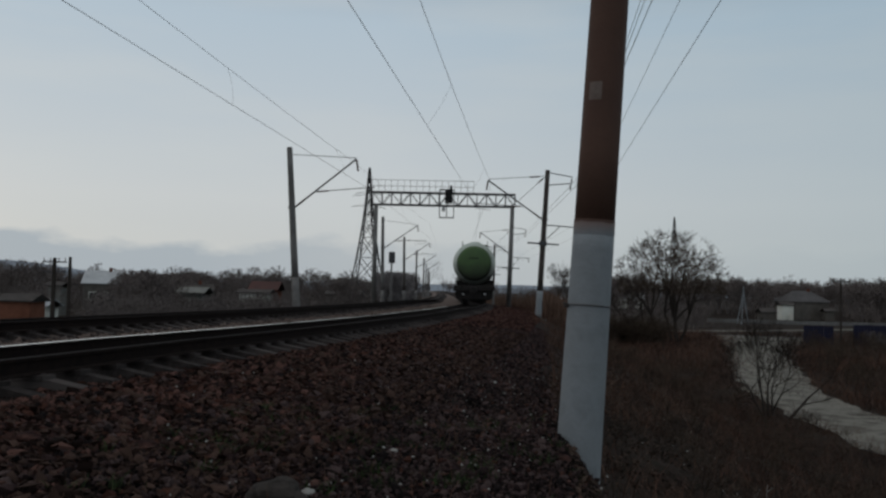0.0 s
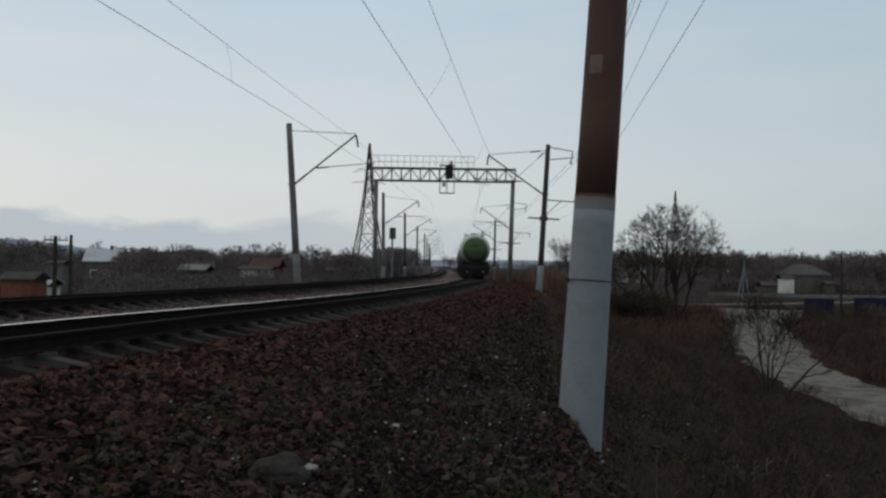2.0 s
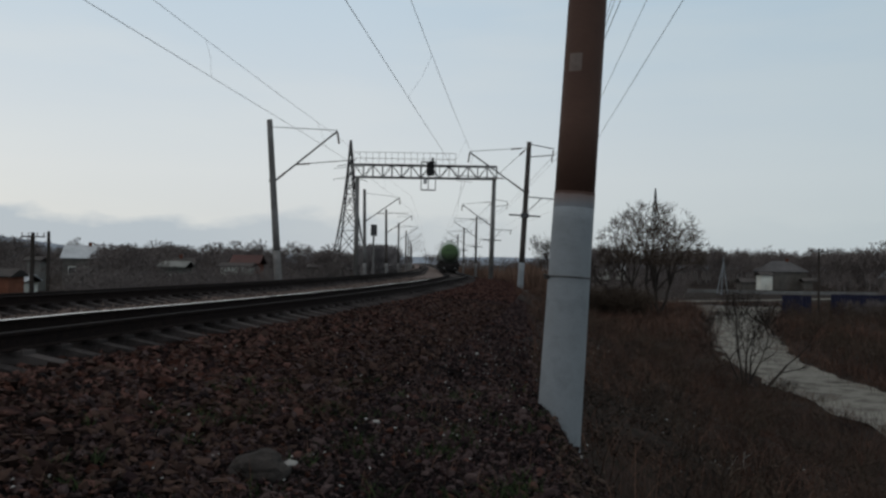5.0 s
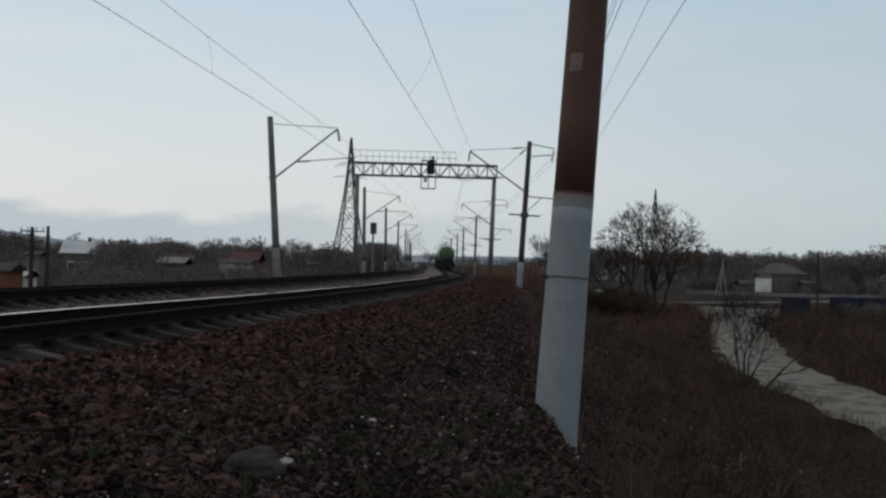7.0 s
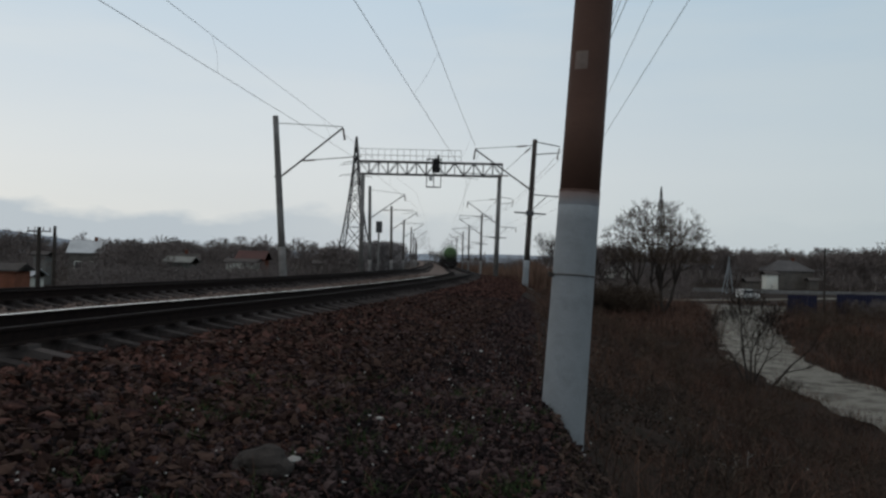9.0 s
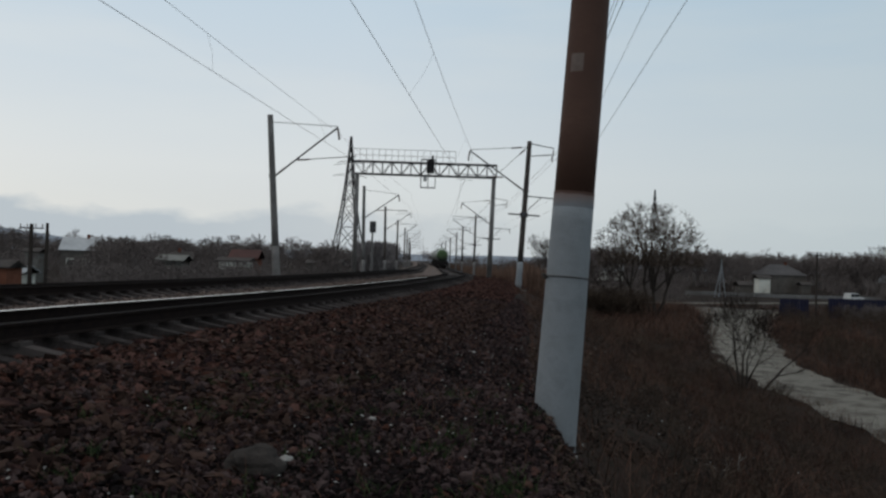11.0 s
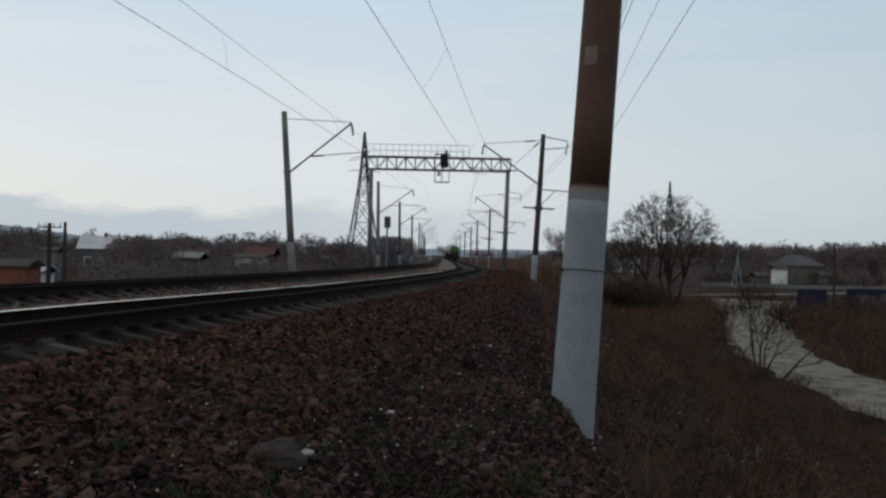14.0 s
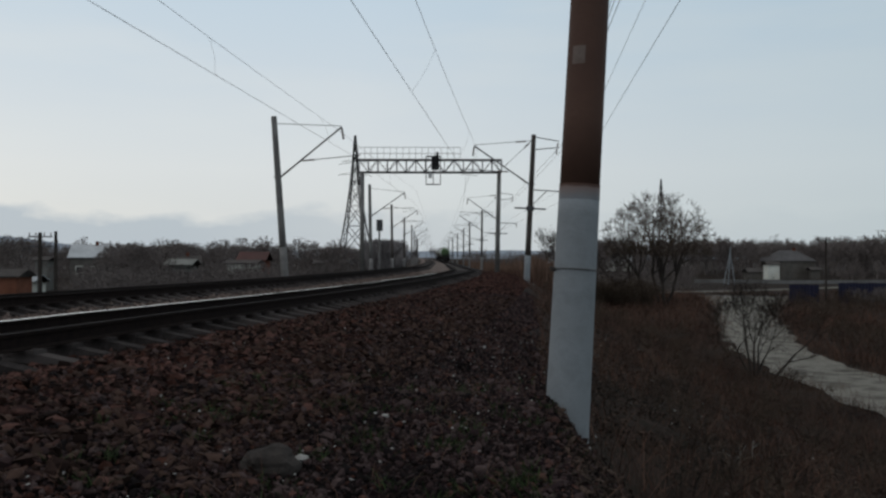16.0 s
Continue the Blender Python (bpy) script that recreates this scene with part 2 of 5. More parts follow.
M_STEEL = mat("dark_painted_steel", [(0.055, 0.055, 0.058), (0.095, 0.095, 0.10)], 0.6, 8, metal=0.2, grime=0.4)
M_DARKSTEEL = mat("sooty_steel", [(0.022, 0.022, 0.024), (0.045, 0.043, 0.043)], 0.75, 6, metal=0.1, grime=0.4)
M_GALV = mat("galvanised_steel", [(0.16, 0.165, 0.17), (0.25, 0.255, 0.26)], 0.6, 8, metal=0.3, grime=0.5)
M_WIRE = mat("oxidised_wire", [(0.05, 0.045, 0.04), (0.09, 0.08, 0.075)], 0.6, 8, metal=0.5)
M_CERAMIC = mat("brown_insulator", [(0.05, 0.03, 0.025), (0.09, 0.055, 0.04)], 0.3, 10)
M_TANKGREEN = mat("green_tank_paint", [(0.038, 0.085, 0.020), (0.054, 0.112, 0.027)], 0.5, 1.2, grime=0.6)


def darken_low(m, z0, z1, strength):
    """Darkens the lower part to near black, with a ragged edge."""
    n, l = m.node_tree.nodes, m.node_tree.links
    b = n["Principled BSDF"]
    src = b.inputs["Base Color"].links[0].from_socket
    co, sep, no = n.new("ShaderNodeTexCoord"), n.new("ShaderNodeSeparateXYZ"), n.new("ShaderNodeTexNoise")
    no.inputs["Scale"].default_value, no.inputs["Detail"].default_value = 1.6, 6
    l.new(co.outputs["Object"], sep.inputs[0])
    l.new(co.outputs["Object"], no.inputs["Vector"])
    ad, mr, mx = n.new("ShaderNodeMath"), n.new("ShaderNodeMapRange"), n.new("ShaderNodeMix")
    ad.operation = "MULTIPLY_ADD"
    l.new(no.outputs["Fac"], ad.inputs[0])
    ad.inputs[1].default_value = 1.3
    l.new(sep.outputs["Z"], ad.inputs[2])
    mr.inputs["From Min"].default_value, mr.inputs["From Max"].default_value = z1 + 0.65, z0 + 0.65
    mr.inputs["To Max"].default_value = strength
    l.new(ad.outputs[0], mr.inputs["Value"])
    mx.data_type = "RGBA"
    mx.inputs["B"].default_value = (0.012, 0.013, 0.010, 1)
    l.new(mr.outputs[0], mx.inputs["Factor"])
    l.new(src, mx.inputs["A"])
    l.new(mx.outputs["Result"], b.inputs["Base Color"])


darken_low(M_TANKGREEN, 2.0, 3.1, 0.95)
M_TANKPALE = mat("pale_grey_tank_paint", [(0.42, 0.47, 0.42), (0.55, 0.60, 0.54)], 0.55, 1.0, grime=0.5)
darken_low(M_TANKPALE, 1.8, 3.1, 0.9)
M_TANKGRIME = mat("grimy_tank_barrel", [(0.075, 0.072, 0.066), (0.15, 0.145, 0.13)], 0.6, 0.9, grime=0.7)
darken_low(M_TANKGRIME, 2.4, 4.3, 0.9)
M_UNDER = mat("sooty_underframe", [(0.012, 0.011, 0.011), (0.030, 0.026, 0.024)], 0.85, 4, grime=0.4)
M_LIGHTGREY = mat("worn_light_metal", [(0.35, 0.35, 0.35), (0.5, 0.5, 0.5)], 0.5, 8)
M_BARK = mat("dark_bark", [(0.030, 0.025, 0.022), (0.060, 0.050, 0.044)], 0.95, 5, bump=0.6, bump_scale=30)
M_TWIG = mat("bare_twigs", [(0.022, 0.018, 0.016), (0.045, 0.035, 0.030)], 0.95, 0.05, island=0.5)
M_SHRUB = mat("bare_shrub_twigs", [(0.040, 0.029, 0.022), (0.080, 0.060, 0.046)], 0.95, 0.3, island=0.5)
M_WOODS = mat("far_woods", [(0.098, 0.082, 0.079), (0.168, 0.142, 0.132)], 0.95, 0.02, island=0.6)
M_SCRUB = mat("dull_scrub", [(0.092, 0.079, 0.076), (0.144, 0.123, 0.115)], 0.95, 0.03, island=0.4)
# twig colour raised to stand in for far haze over the clump
M_HAZEHEDGE = mat("haze_paled_hedge", [(0.16, 0.147, 0.147), (0.26, 0.236, 0.232)], 0.95, 0.05, island=0.5)
# distance haze is painted into the hills' pale blue-grey base colour
M_HAZEHILL = mat("haze_tinted_hill", [(0.22, 0.25, 0.29), (0.27, 0.30, 0.34)], 1.0, 0.004, detail=8)
M_WALLWHITE = mat("whitewashed_wall", [(0.60, 0.60, 0.54), (0.75, 0.74, 0.67)], 0.9, 0.8, grime=0.5)
M_WALLGREY = mat("weathered_wall", [(0.09, 0.082, 0.075), (0.15, 0.135, 0.12)], 0.9, 0.8, grime=0.6)
M_WALLPALE = mat("pale_grey_plaster", [(0.13, 0.13, 0.12), (0.20, 0.20, 0.185)], 0.9, 0.8, grime=0.6)
M_ROOFGREY = mat("worn_grey_roof", [(0.070, 0.066, 0.066), (0.105, 0.10, 0.10)], 0.9, 0.8, grime=0.4)
M_WALLORANGE = mat("orange_brick_wall", [(0.160, 0.068, 0.044), (0.240, 0.104, 0.068)], 0.9, 1.5, grime=0.5)
M_WALLRED = mat("brick_red_wall", [(0.11, 0.045, 0.032), (0.18, 0.075, 0.052)], 0.9, 1.5, grime=0.5)
M_ROOFPALE = mat("pale_slate_roof", [(0.34, 0.35, 0.36), (0.46, 0.47, 0.48)], 0.85, 0.8, grime=0.4)
M_ROOFDARK = mat("dark_slate_roof", [(0.050, 0.045, 0.043), (0.085, 0.075, 0.070)], 0.9, 0.8, grime=0.4)
M_ROOFRED = mat("rusty_roof", [(0.050, 0.024, 0.021), (0.085, 0.038, 0.033)], 0.8, 0.8, grime=0.4)
M_GLASS = mat("dark_window_glass", [(0.02, 0.022, 0.025), (0.035, 0.04, 0.045)], 0.12, 1)
M_BLUE = mat("blue_sheet_metal", [(0.010, 0.010, 0.027), (0.017, 0.017, 0.042)], 0.6, 1.0, grime=0.5)
M_CARWHITE = mat("dusty_white_car_paint", [(0.42, 0.42, 0.41), (0.55, 0.55, 0.53)], 0.35, 2, grime=0.4)
M_RUBBER = mat("tyre_rubber", [(0.012, 0.012, 0.012), (0.025, 0.025, 0.025)], 0.9, 10)
M_BLACK = mat("black_signal_paint", [(0.010, 0.010, 0.011), (0.02, 0.02, 0.021)], 0.6, 5)

# ---- mesh helpers ----


class Shape:
    """Collects solids into one mesh."""

    def __init__(self):
        self.v, self.f, self.mi, self.slot = [], [], [], 0

    def add(self, verts, faces):
        k = len(self.v)
        self.v += [tuple(p) for p in verts]
        self.f += [tuple(i + k for i in f) for f in faces]
        self.mi += [self.slot] * len(faces)
        return self

    def box(self, lo, hi, m=None, bevel=0.0):
        (x0, y0, z0), (x1, y1, z1) = lo, hi
        if bevel:
            b = bevel
            ring = [(x0 + b, y0), (x1 - b, y0), (x1, y0 + b), (x1, y1 - b), (x1 - b, y1), (x0 + b, y1), (x0, y1 - b), (x0, y0 + b)]
            vs = [(x, y, z0) for x, y in ring] + [(x, y, z1 - b) for x, y in ring]
            cx, cy = (x0 + x1) / 2, (y0 + y1) / 2
            vs += [(cx + (x - cx) * (1 - 2 * b / max(1e-6, x1 - x0)), cy + (y - cy) * (1 - 2 * b / max(1e-6, y1 - y0)), z1) for x, y in ring]
            fs = [tuple(range(7, -1, -1)), tuple(range(16, 24))]
            fs += [(r * 8 + i, r * 8 + (i + 1) % 8, r * 8 + 8 + (i + 1) % 8, r * 8 + 8 + i) for r in (0, 1) for i in range(8)]
        else:
            vs = [(x, y, z) for z in (z0, z1) for x, y in ((x0, y0), (x1, y0), (x1, y1), (x0, y1))]
            fs = [(3, 2, 1, 0), (4, 5, 6, 7), (0, 1, 5, 4), (1, 2, 6, 5), (2, 3, 7, 6), (3, 0, 4, 7)]
        if m is not None:
            vs = [m @ Vector(p) for p in vs]
        return self.add(vs, fs)

    def tube(self, pts, radii, n=8, caps=True):
        pts = [Vector(p) for p in pts]
        if not isinstance(radii, (list, tuple)):
            radii = [radii] * len(pts)
        vs, fs = [], []
        for i, p in enumerate(pts):
            d = (pts[min(i + 1, len(pts) - 1)] - pts[max(i - 1, 0)]).normalized()
            a = Vector((1, 0, 0)) if abs(d.x) < 0.8 else Vector((0, 1, 0))
            u = d.cross(a).normalized()
            w = d.cross(u)
            vs += [p + (u * math.cos(2 * math.pi * j / n) + w * math.sin(2 * math.pi * j / n)) * radii[i] for j in range(n)]
        for i in range(len(pts) - 1):
            fs += [(i * n + j, i * n + (j + 1) % n, (i + 1) * n + (j + 1) % n, (i + 1) * n + j) for j in range(n)]
        if caps:
            fs += [tuple(range(n - 1, -1, -1)), tuple((len(pts) - 1) * n + j for j in range(n))]
        return self.add(vs, fs)

    def bar(self, a, b, w):
        return self.tube([a, b], w * 0.7, 4)

    def mesh(self, name, mats, smooth=False):
        me = bpy.data.meshes.new(name)
        me.from_pydata(self.v, [], self.f)
        for m in mats if isinstance(mats, (list, tuple)) else [mats]:
            me.materials.append(m)
        me.polygons.foreach_set("material_index", self.mi)
        if smooth:
            me.polygons.foreach_set("use_smooth", [True] * len(self.f))
        me.update()
        return me


def part(name, shape, material, parent=None, label="", smooth=False, at=None):
    ob = new(name, shape if isinstance(shape, bpy.types.Mesh) else shape.mesh(name, material, smooth))
    if parent is not None:
        ob.parent = parent
    if at is not None:
        ob.matrix_local = at
    return tagged(ob, label)


def thing(name, m, label, category, group="", kind=""):
    ob = new(name)
    ob.empty_display_size = 0.2
    ob.matrix_world = m
    return tagged(ob, label, category, group, kind)


def np_mesh(name, v, f, material):
    me = bpy.data.meshes.new(name)
    k = f.shape[1]
    me.vertices.add(len(v))
    me.vertices.foreach_set("co", v.astype(np.float32).ravel())
    me.loops.add(f.size)
    me.loops.foreach_set("vertex_index", f.astype(np.int32).ravel())
    me.polygons.add(len(f))
    me.polygons.foreach_set("loop_start", np.arange(0, f.size, k, dtype=np.int32))
    me.materials.append(material)
    me.polygons.foreach_set("use_smooth", [False] * len(f))
    me.update(calc_edges=True)
    me.validate()
    return me


# ---- plan: the line of the railway ----
LINE = [(-160, -57), (-80, -29.5), (-40, -16.2), (-10, -8.5), (0, -6.55), (8, -5.05), (14.4, -3.97), (24.8, -2.5), (39, -0.85), (50, 0.35),
        (62, 1.12), (70, 1.42), (80, 1.6), (93, 1.62), (105, 1.52), (120, 1.36), (140, 1.2), (174, 0.95), (230, 0.2), (260, -0.5), (400, -4.5), (700, -16), (1200, -40)]
FALL = [(12, 0.0), (20, -0.05), (30, -0.10), (40, -0.12), (55, -0.12), (66, -0.14), (78, -0.29), (90, -0.46), (112, -0.60), (174, -0.84), (230, -0.84), (300, -0.75), (900, -0.6)]
_ly, _lx = np.array([p[0] for p in LINE], float), np.array([p[1] for p in LINE], float)
_lm = np.gradient(_lx, _ly)
GAP = 4.7


def centre(y):
    """x of the middle of the outer track at y."""
    y = np.clip(np.asarray(y, float), _ly[0], _ly[-1])
    i = np.clip(np.searchsorted(_ly, y) - 1, 0, len(_ly) - 2)
    h = _ly[i + 1] - _ly[i]
    s = (y - _ly[i]) / h
    return ((1 + 2 * s) * (1 - s) ** 2 * _lx[i] + s * (1 - s) ** 2 * h * _lm[i] + s * s * (3 - 2 * s) * _lx[i + 1] + s * s * (s - 1) * h * _lm[i + 1])


def fall(y):
    """Height of the outer track's running surface at y."""
    return np.interp(y, [p[0] for p in FALL], [p[1] for p in FALL])


def slope(y):
    return (centre(y + 0.5) - centre(y - 0.5))


_sy = np.arange(-80, 900, 1.0)
_sx = centre(_sy)
_ss = np.concatenate([[0], np.cumsum(np.hypot(np.diff(_sx), np.diff(_sy)))])


def on_line(s, off=0.0, z=0.0):
    """Pose at arc length s (0 where y = 0) along the outer track, shifted sideways."""
    y = float(np.interp(s + 80, _ss - _ss[80] + 80, _sy))
    k = float(slope(y))
    a = math.atan(k)
    return pose(float(centre(y)) + off * math.cos(a), y - off * math.sin(a), z + float(fall(y)) * (1.0 if off > -2 else 0.5), 0, 0, -math.degrees(a))


def ground_z(x, y, rough=True):
    x, y = np.asarray(x, float), np.asarray(y, float)
    k = slope(y)
    u = (x - centre(y)) / np.sqrt(1 + k * k) - 0.8
    w = np.interp(y, [-5, 4, 12, 30, 45], [6.3, 5.6, 4.75, 4.0, 3.2])
    g = np.interp(y, [4, 7, 9, 12, 40], [0.85, 1.15, 1.15, 0.85, 0.45])
    crest = -0.30 - 0.095 * (w - 0.95)
    right = np.where(u < 0.95, np.interp(u, [-0.2, 0.05, 0.62, 0.95], [-0.262, -0.315, -0.31, -0.30]), np.where(u < w, -0.30 - 0.095 * (u - 0.95), np.where(u < w + 0.9, crest - g * (u - w), crest - g * 0.9 - 0.42 * (u - w - 0.9))))
    right = right + 0.12 * np.exp(-((u - 4.95) / 0.45) ** 2 - ((y - 8.0) / 1.3) ** 2)
    ul = -(u + 0.8 + GAP + 2.4)
    left = np.where(ul < 0, -0.29, -0.29 - 0.6 * ul)
    z = np.where(u > -3, right, left) + fall(y) * (1 - 0.5 * np.clip((-1.7 - u) / 1.4, 0, 1))
    flat = -4.0 + 0.35 * np.sin(x * 0.05 + 1.0) * np.sin(y * 0.043) * np.clip((np.abs(x - 10) - 25) / 30, 0, 1)
    z = np.maximum(z, flat)
    return z


# ---- ground ----
def build_ground():
    ys = np.concatenate([np.arange(-600, -60, 30.0), np.arange(-60, -12, 2.0), np.arange(-12, 40, 0.4), np.arange(40, 90, 1.0), np.arange(90, 300, 4.0), np.geomspace(300, 4600, 26)])
    us = np.concatenate([-np.geomspace(4600, 40, 26), np.arange(-38, -9, 2.0), np.arange(-9, 1, 0.5), np.arange(1, 13, 0.3), np.arange(13, 40, 1.5), np.geomspace(40, 4600, 30)])
    c, k = centre(ys), slope(ys)
    Y, U = np.meshgrid(ys, us, indexing="ij")
    X = c[:, None] + 0.8 + U * np.sqrt(1 + (k * k))[:, None] * np.clip(1, 0, 1)
    Z = ground_z(X, Y)
    near = np.clip((U - 0.8) / 0.6, 0, 1) * np.clip((30 - U) / 20, 0, 1) * np.clip((60 - Y) / 30, 0, 1)
    jit = np.array([noise.noise(Vector((a * 0.9, b * 0.9, 0.3))) * 0.10 + noise.noise(Vector((a * 3.1, b * 3.1, 4.3))) * 0.035 for a, b in zip(X.ravel(), Y.ravel())]).reshape(X.shape)
    wq = np.interp(Y, [-5, 4, 12, 30, 45], [6.3, 5.6, 4.75, 4.0, 3.2])
    Z = Z + jit * near * np.where(U < wq, 0.15, 1.0) - np.where((U > 0.95) & (U < wq), 0.03, 0.0)
    nu = len(us)
    i = np.arange(len(ys) - 1)[:, None] * nu + np.arange(nu - 1)[None, :]
    f = np.stack([i, i + 1, i + nu + 1, i + nu], -1).reshape(-1, 4)
    me = np_mesh("ground", np.stack([X, Y, Z], -1).reshape(-1, 3), f, M_EARTH)
    me.materials.append(M_STONESKYLIT)
    cover = me.attributes.new("gravel", "FLOAT", "POINT")
    cover.data.foreach_set("value", (np.clip(0.5 + (wq + 0.15 - U) / 1.1, 0, 1) * np.clip((U + 9.4) / 0.8, 0, 1)).astype(np.float32).ravel())
    uc = ((us[:-1] + us[1:]) / 2)[None, :] + 0 * ys[:-1, None]
    # the strip between the tracks takes the ballast colour paled for sky light
    me.polygons.foreach_set("material_index", ((uc > -8.4) & (uc < -2.2)).astype(np.int32).ravel())
    me.polygons.foreach_set("use_smooth", [True] * len(f))
    me.update()
    return tagged(new("ground", me), "dark railway embankment and dry grass flatland", "ground", kind="structure")


ground = build_ground()


def ribbon(name, pts, widths, lift, material, label, category):
    pts = np.array(pts, float)
    n = 240
    s = np.linspace(0, 1, n)
    base = np.concatenate([[0], np.cumsum(np.hypot(np.diff(pts[:, 0]), np.diff(pts[:, 1])))])
    base = base / base[-1]
    x, y, w = np.interp(s, base, pts[:, 0]), np.interp(s, base, pts[:, 1]), np.interp(s, base, widths)
    for _ in range(120):
        x[1:-1], y[1:-1] = (x[:-2] + 2 * x[1:-1] + x[2:]) / 4, (y[:-2] + 2 * y[1:-1] + y[2:]) / 4
    dx, dy = np.gradient(x), np.gradient(y)
    d = np.hypot(dx, dy)
    cols = np.linspace(-0.5, 0.5, 7)
    edge = np.array([[noise.noise(Vector((a * 0.45, b * 0.45, 5.0 * sg))) for sg in (-1, 1)] for a, b in zip(x, y)])
    ww = w[:, None] * cols[None, :] * (1 + 0.28 * np.where(cols[None, :] < 0, edge[:, :1], edge[:, 1:]) * np.abs(cols * 2)[None, :])
    X, Y = x[:, None] + ww * (dy / d)[:, None], y[:, None] - ww * (dx / d)[:, None]
    Z = ground_z(X, Y) + lift
    i = np.arange(n - 1)[:, None] * 7 + np.arange(6)[None, :]
    f = np.stack([i, i + 1, i + 8, i + 7], -1).reshape(-1, 4)
    return tagged(new(name, np_mesh(name, np.stack([X, Y, Z], -1).reshape(-1, 3), f, material)), label, category, kind="structure")


ribbon("road", [(14.4, 8), (14.7, 20), (14.9, 28), (15.75, 40), (17.1, 46), (23.0, 65), (28.2, 80), (32.6, 92), (36.6, 104)], [4.0, 4.0, 3.9, 3.7, 3.8, 4.6, 5.9, 8.0, 10.5], 0.05, M_ROAD, "pale gravel lane widening into a yard below the embankment", "road")
ribbon("road", [(8, 102), (32, 115), (50.5, 125), (78, 139.9), (120, 162.6), (200, 200)], [3.6, 3.6, 3.8, 4, 4, 4], 0.08, M_ROAD, "pale gravel cross road through the village", "road")

def off_lane(x, y, clear):
    """Whether a spot keeps clear of the lane and the cross road."""
    a = np.abs(x - np.interp(y, [8, 20, 28, 40, 46, 65, 80, 105], [14.4, 14.7, 14.9, 15.75, 17.1, 23.0, 28.2, 36.9]))
    b = np.abs((y - 115) - (x - 32) * 0.5405)
    return ((a > clear * np.interp(y, [8, 40, 65, 80, 92, 104], [1.9, 1.85, 2.3, 2.9, 4.0, 5.2])) | (y > 104)) & (b > 2.6)


# ---- tracks ----
RAIL = [(-0.075, -0.18), (0.075, -0.18), (0.075, -0.168), (0.012, -0.148), (0.010, -0.045), (0.036, -0.036), (0.036, -0.0025), (-0.020, 0.0), (-0.024, 0.0), (-0.030, 0.0),
        (-0.036, -0.006), (-0.036, -0.036), (-0.010, -0.045), (-0.012, -0.148), (-0.075, -0.168)]


def build_rail(track, off, z, top=M_RAILNOGLINT):
    ys = np.concatenate([np.arange(-60, 120, 1.0), np.arange(120, 420, 5.0)])
    c, k = centre(ys), slope(ys)
    cs = 1 / np.sqrt(1 + k * k)
    v, f, mi = [], [], []
    n = len(RAIL)
    for a, b, kk, cc in zip(c, ys, k, cs):
        zz = z + float(fall(b)) * (1.0 if off > -2 else 0.5)
        v += [(a + (off + p) * cc, b - (off + p) * cc * kk, zz + q) for p, q in RAIL]
    for i in range(len(ys) - 1):
        for j in range(n):
            f.append((i * n + j, i * n + (j + 1) % n, (i + 1) * n + (j + 1) % n, (i + 1) * n + j))
            # polished strip stops at y 48 so that the glint ends there
            mi.append((1 if ys[i] < 48 else 2) if j == 6 else 2 if j in (7, 8) else 0)
    s = Shape()
    s.v, s.f, s.mi = v, f, mi
    return part("rail", s, [M_RAIL, top, M_RAILNOGLINT], track)


def sleeper_shape():
    s = Shape()
    prof = [(-1.42, -0.085), (-1.0, 0.0), (-0.55, 0.0), (-0.3, -0.05), (0.3, -0.05), (0.55, 0.0), (1.0, 0.0), (1.42, -0.085)]
    vs = [p for x, z in prof for p in ((x, -0.13, -0.22), (x, -0.085, z), (x, 0.085, z), (x, 0.13, -0.22))]
    fs = [(i * 4 + j, i * 4 + 4 + j, i * 4 + 5 + j, i * 4 + 1 + j) for i in range(7) for j in range(3)]
    s.add(vs, fs + [(0, 1, 2, 3), (31, 30, 29, 28)])
    for x in (-0.8, 0.8):
        s.box((x - 0.17, -0.10, -0.002), (x + 0.17, 0.10, 0.042))
        for d in (-0.11, 0.11):
            s.tube([(x + d, 0, 0.0), (x + d, 0, 0.055)], 0.026, 6)
    return s


SLEEPER = sleeper_shape().mesh("sleeper", M_SLEEPER)


def build_track(name, off, z, tilt, label):
    t = thing(name, Matrix(), label, "railway track", kind="structure")
    build_rail(t, off + 0.8, z)
    build_rail(t, off - 0.8, z - tilt, M_RAILTOP if off == 0 else M_RAILNOGLINT)
    rest = []
    rng = random.Random(5 + int(off))
    for i in range(-20, 620):
        m = on_line(i * 0.62 + rng.uniform(-0.02, 0.02), off, z - tilt / 2 - 0.225) @ pose(0, 0, 0, 0, math.degrees(math.atan(-tilt / 1.6)), rng.uniform(-0.8, 0.8))
        if 0 <= i < 150:
            part("sleeper", SLEEPER, None, t, at=m)
        else:
            rest.append(m)
    s = Shape()
    for m in rest:
        s.box((-1.35, -0.13, -0.20), (1.35, 0.13, 0.0), m)
    tagged(part("sleeper_row", s, M_SLEEPER, t), kind="stuff")
    return t


build_track("railway_track", 0.0, 0.0, 0.05, "railway track with worn rails on weathered sleepers")
build_track("railway_track", -GAP, 0.03, 0.05, "second railway track with dull rails on sleepers")

# ---- loose ballast stones ----
ICO_V = np.array([(0, 0, 1), (1, 0.15, 0.1), (0.1, 1, -0.1), (-1, -0.1, 0.15), (-0.1, -1, 0.0), (0, 0, -1)])
ICO_F = np.array([(0, 1, 2), (0, 2, 3), (0, 3, 4), (0, 4, 1), (5, 2, 1), (5, 3, 2), (5, 4, 3), (5, 1, 4)])


